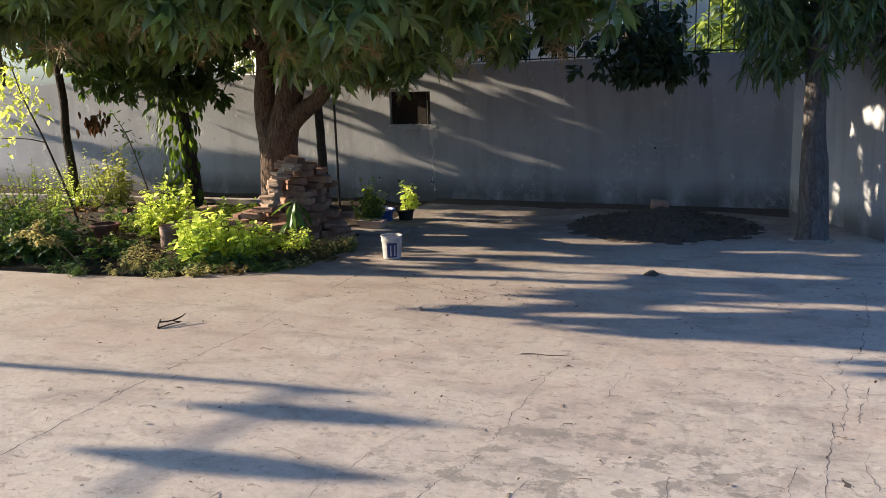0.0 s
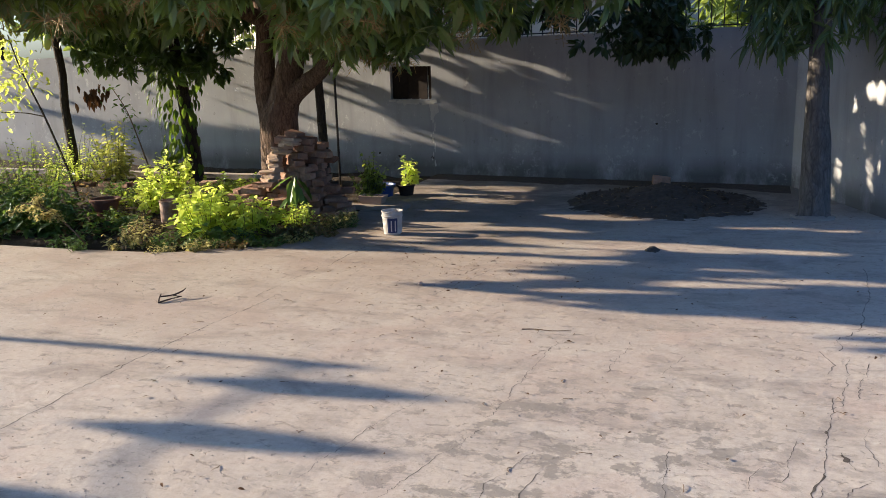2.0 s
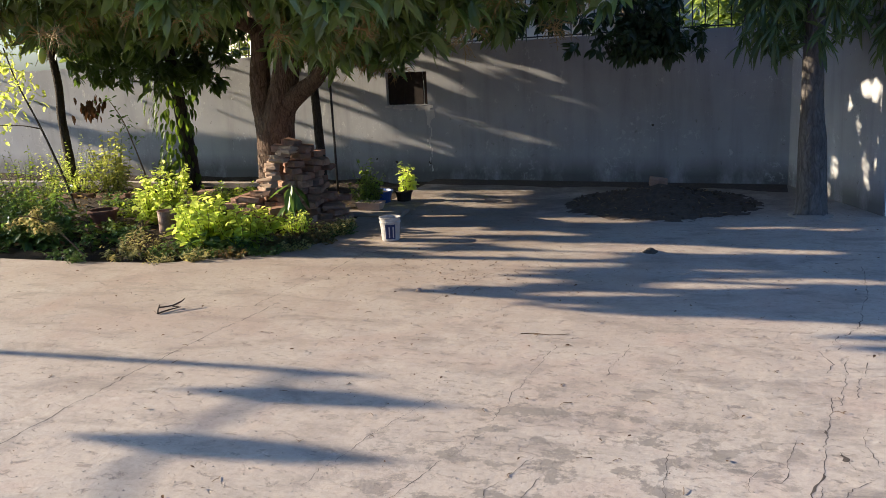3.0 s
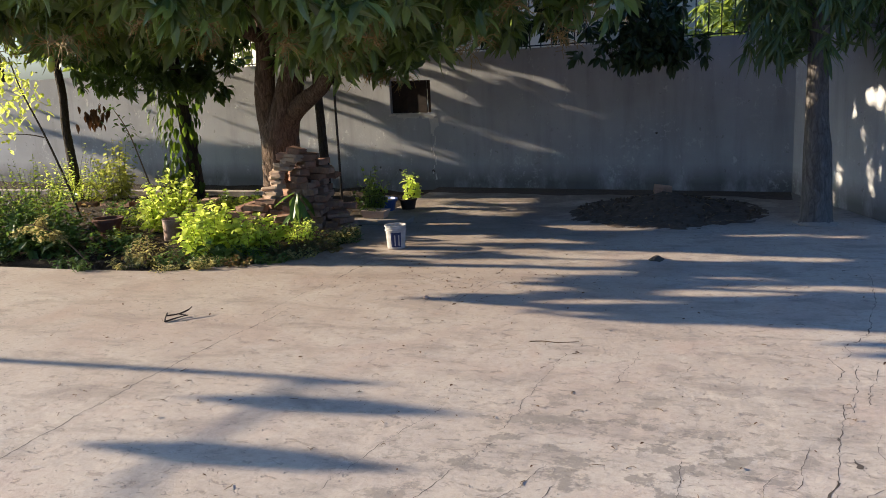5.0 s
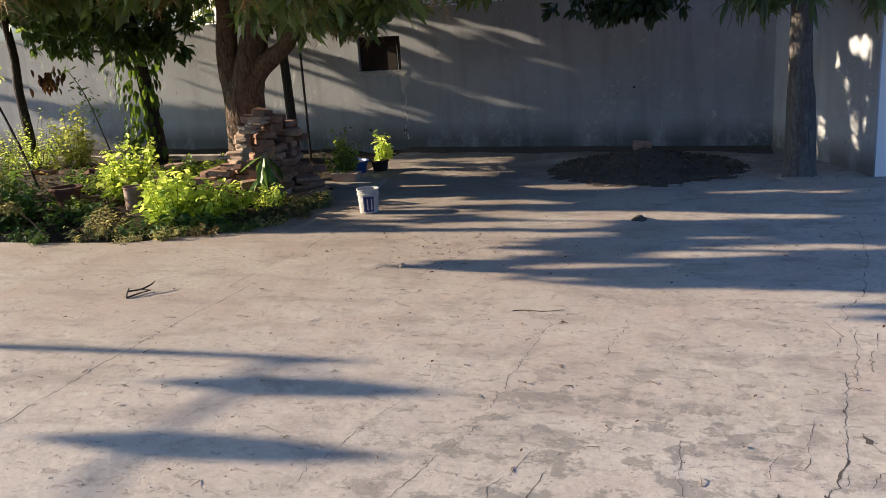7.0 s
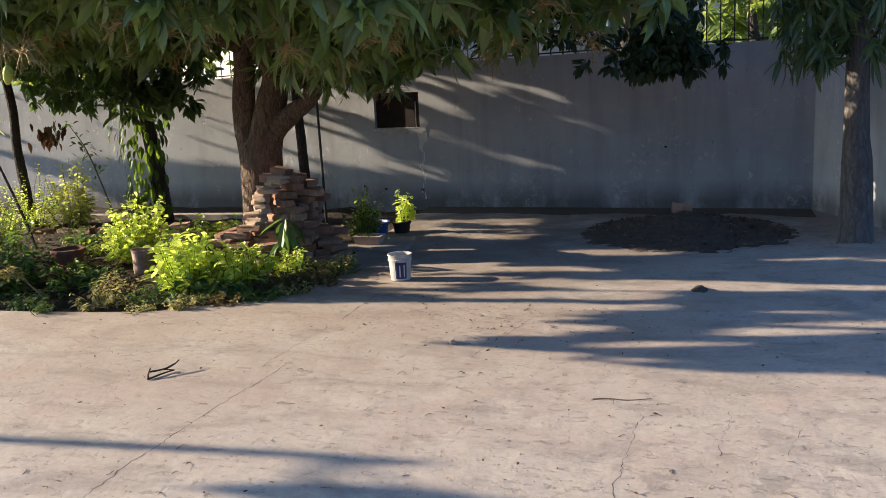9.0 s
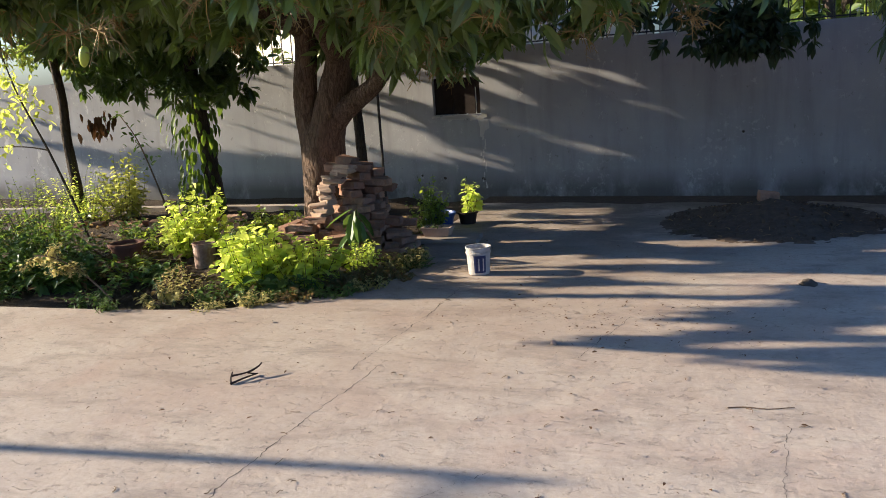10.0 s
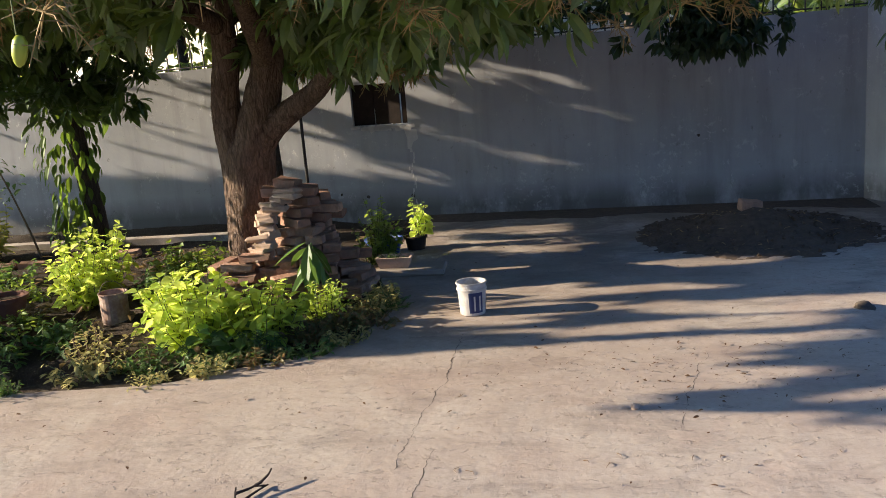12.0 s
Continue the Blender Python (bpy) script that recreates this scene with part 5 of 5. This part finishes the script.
for k, (pts, w) in enumerate([
    ([(-2.92, 1.2), (-2.90, 2.7), (-2.90, 3.6), (-2.85, 4.23), (-2.83, 4.5), (-2.80, 4.87)], 0.0075),
    ([(-2.92, 4.7), (-2.90, 5.2), (-2.84, 5.6), (-2.82, 6.3)], 0.0065),
    ([(0.72, 6.3), (0.69, 5.7), (0.6, 5.16), (0.56, 4.9), (0.51, 4.8), (0.45, 4.75), (0.42, 4.53), (0.35, 4.51), (0.40, 4.36), (0.37, 4.18)], 0.0062),
    ([(0.45, 4.75), (0.56, 4.76), (0.66, 4.80)], 0.005),
    ([(0.46, 4.42), (0.45, 4.23), (0.42, 4.05), (0.38, 3.81), (0.32, 3.75)], 0.0042),
    ([(0.36, 3.9), (0.34, 3.65), (0.31, 3.52), (0.30, 3.3), (0.28, 3.12)], 0.005),
    ([(0.29, 3.16), (0.25, 3.04), (0.24, 2.95), (0.2, 2.92), (0.18, 2.87), (0.17, 2.81)], 0.010),
    ([(0.27, 3.08), (0.27, 3.02), (0.24, 2.95)], 0.006),
    ([(0.55, 4.39), (0.53, 4.21), (0.48, 4.05), (0.45, 3.9)], 0.0055),
    ([(0.46, 3.6), (0.44, 3.45), (0.47, 3.25)], 0.003),
    ([(0.19, 3.42), (0.18, 3.3), (0.15, 3.05), (0.1, 3.03)], 0.0045),
    ([(0.50, 3.33), (0.36, 3.35), (0.39, 3.2)], 0.0035),
    ([(0.44, 3.13), (0.35, 3.03), (0.32, 2.96)], 0.005),
    ([(0.07, 3.16), (0.04, 3.06), (0.03, 2.95)], 0.0035),
    ([(0.41, 2.94), (0.40, 2.75)], 0.004),
    ([(0.17, 2.83), (0.05, 2.7), (-0.1, 2.6)], 0.003),
    ([(-0.60, 3.95), (-0.58, 4.2), (-0.55, 4.43)], 0.0038),
    ([(-1.0, 3.3), (-0.97, 3.5), (-0.97, 3.75), (-0.91, 4.34)], 0.0038),
    ([(-0.75, 2.2), (-0.70, 2.69), (-0.67, 2.9)], 0.004),
    ([(-0.86, 2.3), (-0.82, 2.8), (-0.74, 3.05)], 0.004),
    ([(-1.25, 2.3), (-1.1, 2.75), (-0.98, 3.2)], 0.0036),
    ([(-1.5, 2.6), (-1.42, 3.1), (-1.3, 3.5)], 0.003),
    ([(-1.85, 5.0), (-1.7, 5.6), (-1.6, 5.9)], 0.0028),
    ([(-0.3, 2.5), (-0.22, 2.8), (-0.25, 3.2)], 0.0032),
    ([(-2.3, 3.3), (-2.1, 3.6), (-1.95, 3.75)], 0.0024),
    ([(-0.35, 4.0), (-0.3, 4.25), (-0.2, 4.4)], 0.0024),
]):
    crack(pts, w, 200 + k)
for k, (x, y, r) in enumerate([(0.36, 3.31, 0.026), (0.19, 2.88, 0.022), (0.30, 2.86, 0.018), (0.31, 3.52, 0.015), (0.05, 2.86, 0.014)]):
    rng = np.random.RandomState(k)
    ang = np.sort(rng.uniform(0, 6.28, 11))
    rr = r * rng.uniform(0.3, 1.3, 11)
    g = Geo()
    g.add([(x + q * math.cos(a) * 0.6, y + q * math.sin(a) * 1.4, 0.0009) for a, q in zip(ang, rr)], [tuple(range(11))])
    part("pothole", g, M_CRACK, slab)

g = Geo()
nx = 80
xs = np.linspace(-3.6, 0.36, nx)
v = []
for x in xs:
    w = 0.42 + 0.2 * noise.noise(Vector((x * 1.7, 0, 0))) + 0.06 * noise.noise(Vector((x * 6, 3, 0)))
    v += [(x, WALL_Y - w, -0.001), (x, WALL_Y - w * 0.55, 0.005 + 0.004 * noise.noise(Vector((x * 9, 1, 0)))), (x, WALL_Y - 0.002, 0.006)]
g.add(v, [(3 * i + k, 3 * i + 3 + k, 3 * i + 4 + k, 3 * i + 1 + k) for i in range(nx - 1) for k in range(2)])
tagged(part("dirt_drift", g.along_wall(), M_DIRT, smooth=True), "drift of dark dirt along the foot of the wall", "dirt", kind="stuff")

# broken twig frame, stick, chips and fallen leaves
frame_twig = thing("broken_twig_frame", (-3.41, 4.52, 0.0), "snapped dark twigs forming a bent triangle on the slab", "twig")
for pts in ([(-3.43, 4.44, 0.006), (-3.445, 4.47, 0.045), (-3.45, 4.50, 0.085)], [(-3.43, 4.44, 0.006), (-3.40, 4.52, 0.012), (-3.365, 4.59, 0.012)], [(-3.445, 4.48, 0.06), (-3.41, 4.52, 0.055), (-3.375, 4.56, 0.065)],
            [(-3.375, 4.56, 0.065), (-3.40, 4.55, 0.045), (-3.37, 4.58, 0.015)], [(-3.38, 4.56, 0.064), (-3.365, 4.60, 0.08), (-3.36, 4.63, 0.10)]):
    g = Geo()
    g.add(*tube(smooth_line([(x, y, 0.48 * z + 0.003) for x, y, z in pts], 4), np.linspace(0.0055, 0.0032, 9), 6, 0.2))
    part("twig", g, M_OLDWOOD, frame_twig)
stick = thing("dry_stick", (-1.0, 4.5, 0.0), "thin dry stick lying on the slab", "stick")
g = Geo()
g.add(*tube(smooth_line([(-1.14, 4.485, 0.003), (-1.07, 4.50, 0.004), (-0.98, 4.495, 0.003), (-0.88, 4.53, 0.003)], 4), np.linspace(0.0030, 0.0014, 13), 6, 0.15))
part("shaft", g, M_TWIG, stick)
chip = thing("mortar_chip", (-2.0, 5.23, 0.0), "small pale chip of mortar on the slab", "stone chip")
g = Geo()
g.add(*lathe([(0.018, 0.0), (0.02, 0.01), (0.009, 0.022)], 7, (-2.0, 5.23, 0)))
part("chip", g, M_BAT, chip)
lump = thing("dirt_lump", (-0.66, 6.55, 0.0), "low hump of hardened cement on the slab, shade put into its colour", "lump")
g = Geo()
g.add(*tube([(-0.66, 6.55, -0.004), (-0.66, 6.55, 0.007), (-0.655, 6.55, 0.018), (-0.65, 6.55, 0.024)], [0.08, 0.055, 0.028, 0.010], 18, 0.25, 5))
# dark colour stands in for the hump's unlit near side
part("clod", g, M_CRACK, lump, smooth=True)

rng = np.random.RandomState(91)
n = 1500
pos = np.stack([rng.uniform(-5.5, 1.6, n), rng.uniform(2.0, 9.0, n), np.full(n, 0.006)], 1)
extra = 340
pos[:extra] = np.stack([rng.normal(-1.75, 0.40, extra), rng.normal(5.7, 0.26, extra), np.full(extra, 0.006)], 1)
keep = (pos[:, 1] < 5.5) | (pos[:, 0] > -3.2)
pos = pos[keep]
n = len(pos)
az = rng.uniform(0, 6.28, n)
g = Geo()
blades(g, "oval", pos, np.stack([np.cos(az), np.sin(az), rng.normal(0.12, 0.12, n)], 1), np.stack([rng.normal(0, 0.3, n), rng.normal(0, 0.3, n), np.ones(n)], 1), 0.007 + 0.022 * rng.uniform(0, 1, n) ** 3)
tagged(part("leaf_litter", g, L_DEAD), "small dry leaves and bits scattered over the slab", "litter", kind="stuff")
# curled bits of twig and stalk
g = Geo()
for i in range(80):
    x, y = rng.uniform(-3.4, 0.6), rng.uniform(2.6, 6.2)
    a, ln, bend = rng.uniform(0, 6.28), rng.uniform(0.02, 0.06), rng.normal(0, 0.5)
    pts = [np.array((x, y, 0.002))]
    for k in range(3):
        pts.append(pts[-1] + ln / 3 * np.array((math.cos(a + bend * k), math.sin(a + bend * k), 0)) + (0, 0, rng.uniform(0, 0.004) if k < 2 else -pts[-1][2] + 0.002))
    g.add(*tube(pts, [0.0017, 0.0016, 0.0013, 0.0009], 5))
    if i % 3 == 0:
        g.add(*tube([pts[1], pts[1] + (0.02 * math.cos(a + 1.3), 0.02 * math.sin(a + 1.3), 0.003)], [0.0016, 0.001], 4))
tagged(part("twig_bits", g, M_TWIG), "curled bits of dry twig strewn over the slab", "litter", kind="stuff")
# grit and tiny stones over the slab
g = Geo()
for i in range(2600):
    x, y = rng.uniform(-4.2, 1.6), 2.0 + 6.2 * rng.uniform(0, 1) ** 1.3
    if x < -3.2 and y > 5.4:
        continue
    s = rng.uniform(0.0018, 0.0055)
    a = rng.uniform(0, 3.1)
    c, d = math.cos(a) * s, math.sin(a) * s
    g.add([(x + c, y + d, 0.0), (x - d, y + c, 0.0), (x - c, y - d, 0.0), (x + d, y - c, 0.0), (x + 0.2 * c, y + 0.2 * d, s * 0.9)], [(0, 1, 4), (1, 2, 4), (2, 3, 4), (3, 0, 4)])
tagged(part("grit", g, M_LUMP), "fine grit and tiny stones scattered on the slab", "grit", kind="stuff")
n = 520
pos = np.stack([rng.uniform(-8.0, -3.7, n), rng.uniform(5.9, 9.0, n), np.full(n, 0.03)], 1)
az = rng.uniform(0, 6.28, n)
g = Geo()
blades(g, "oval", pos, np.stack([np.cos(az), np.sin(az), rng.normal(0.12, 0.2, n)], 1), np.stack([rng.normal(0, 0.3, n), rng.normal(0, 0.3, n), np.ones(n)], 1), rng.uniform(0.04, 0.11, n))
tagged(part("bed_litter", g, L_DRY), "fallen brown leaves on the bed's soil", "litter", kind="stuff")

# ---- papaya at the yard's side, whose leaves shade the slab ----
PAP_X = -11.0
pap = thing("papaya_plant", (PAP_X, 3.18, 0.0), "tall slender papaya plant with hanging leaves at the yard's side", "plant")


def by_shade(u, x, dx=0.0):
    """The place in the papaya whose shadow falls at x, u across the light."""
    return np.array((PAP_X + dx, u + DRIFT * (PAP_X + dx), FALL * (x - PAP_X - dx)))


g = Geo()
g.add(*tube(smooth_line([(PAP_X - 0.02, 3.2, -0.05), (PAP_X, 3.22, 0.9), by_shade(3.85, -2.6), by_shade(3.80, -1.95)], 5), np.linspace(0.042, 0.034, 16), 10))
part("stem", g, M_STEM, pap, smooth=True)
BLADE["lobed"] = leaf_shape(0.48, 0.05, 0.15, 0.5)
for pts, u, x0, x1, r in (
    ([(3.82, -2.1), (3.84, -1.8), (3.82, -1.62)], 3.80, -2.15, -1.62, 0.012),
    ([(3.80, -2.0), (3.62, -1.7), (3.52, -1.15)], 3.51, -2.55, -1.12, 0.014),
    ([(3.80, -2.1), (3.40, -2.1), (3.03, -2.15), (2.98, -1.7), (2.96, -1.2)], 2.96, -2.72, -1.2, 0.022),
    ([(3.03, -2.15), (2.66, -2.2), (2.4, -2.0), (2.36, -1.9)], 2.37, -2.85, -1.9, 0.02),
):
    g = Geo()
    ln = smooth_line([by_shade(a, b, 0.06 * i) for i, (a, b) in enumerate(pts)], 5)
    g.add(*tube(ln, np.linspace(r, 0.4 * r, len(ln)), 6))
    stalk_ob = part("leaf_stalk", g, M_STEM, pap, smooth=True)
    g = Geo()
    d = by_shade(u, x0) - by_shade(u, x1)
    blades(g, "lobed", [ln[-1]], [d], [(1, 0.2, 0)], [np.linalg.norm(d)])
    part("leaf", g, L_GREEN, stalk_ob)

# ---- beyond the wall ----
rng = np.random.RandomState(101)
FAR_SRC = [spray_leaves("oval", 14, 0.2, -0.3, 140 + k) for k in range(4)]
for x, y, h, r, c in ((-9.6, 12.6, 2.8, 1.5, 170), (-5.6, 13.6, 2.9, 1.4, 130), (-11.5, 13.5, 3.4, 2.0, 190), (-7.5, 14.0, 3.2, 1.9, 170), (0.2, 13.5, 2.6, 1.5, 150), (-0.1, 12.2, 2.1, 0.75, 55), (2.6, 14.5, 3.4, 1.8, 130)):
    tr = thing("far_tree", (x, y, -0.09), "sunlit green tree beyond the wall", "tree", "trees beyond the wall")
    g = Geo()
    limb(g, [(x, y, -0.09), (x + 0.1, y, h * 0.5), (x, y + 0.1, h)], 0.12, 0.05, 8, 0.06, 2)
    part("trunk", g, M_BARK_DARK, tr, smooth=True)
    crown(tr, "oval", FAR_SRC, L_FAR, ellipsoid_spots(rng, (x, y, h * 0.85), (r, 1.2, h * 0.5), c), 0, rng)
for x, y, wide, turn in ((-1.5, 17.0, 6.5, -42), (-10.5, 17.5, 7.0, -30)):
    house = thing("far_house", (x, y, -0.09), "pale plastered house beyond the wall", "house", "houses beyond the wall")
    g = Geo()
    g.add(*box(x - 1.1, x + wide, y, y + 4.0, -0.09, 3.4))
    part("wall", g, M_FAR, house)
    g = Geo()
    g.add(*box(x - 1.3, x + wide + 0.2, y - 0.2, y + 4.2, 3.404, 3.6))
    part("roof", g, M_CONCRETE, house)
    house.rotation_euler = (0, 0, radians(turn))
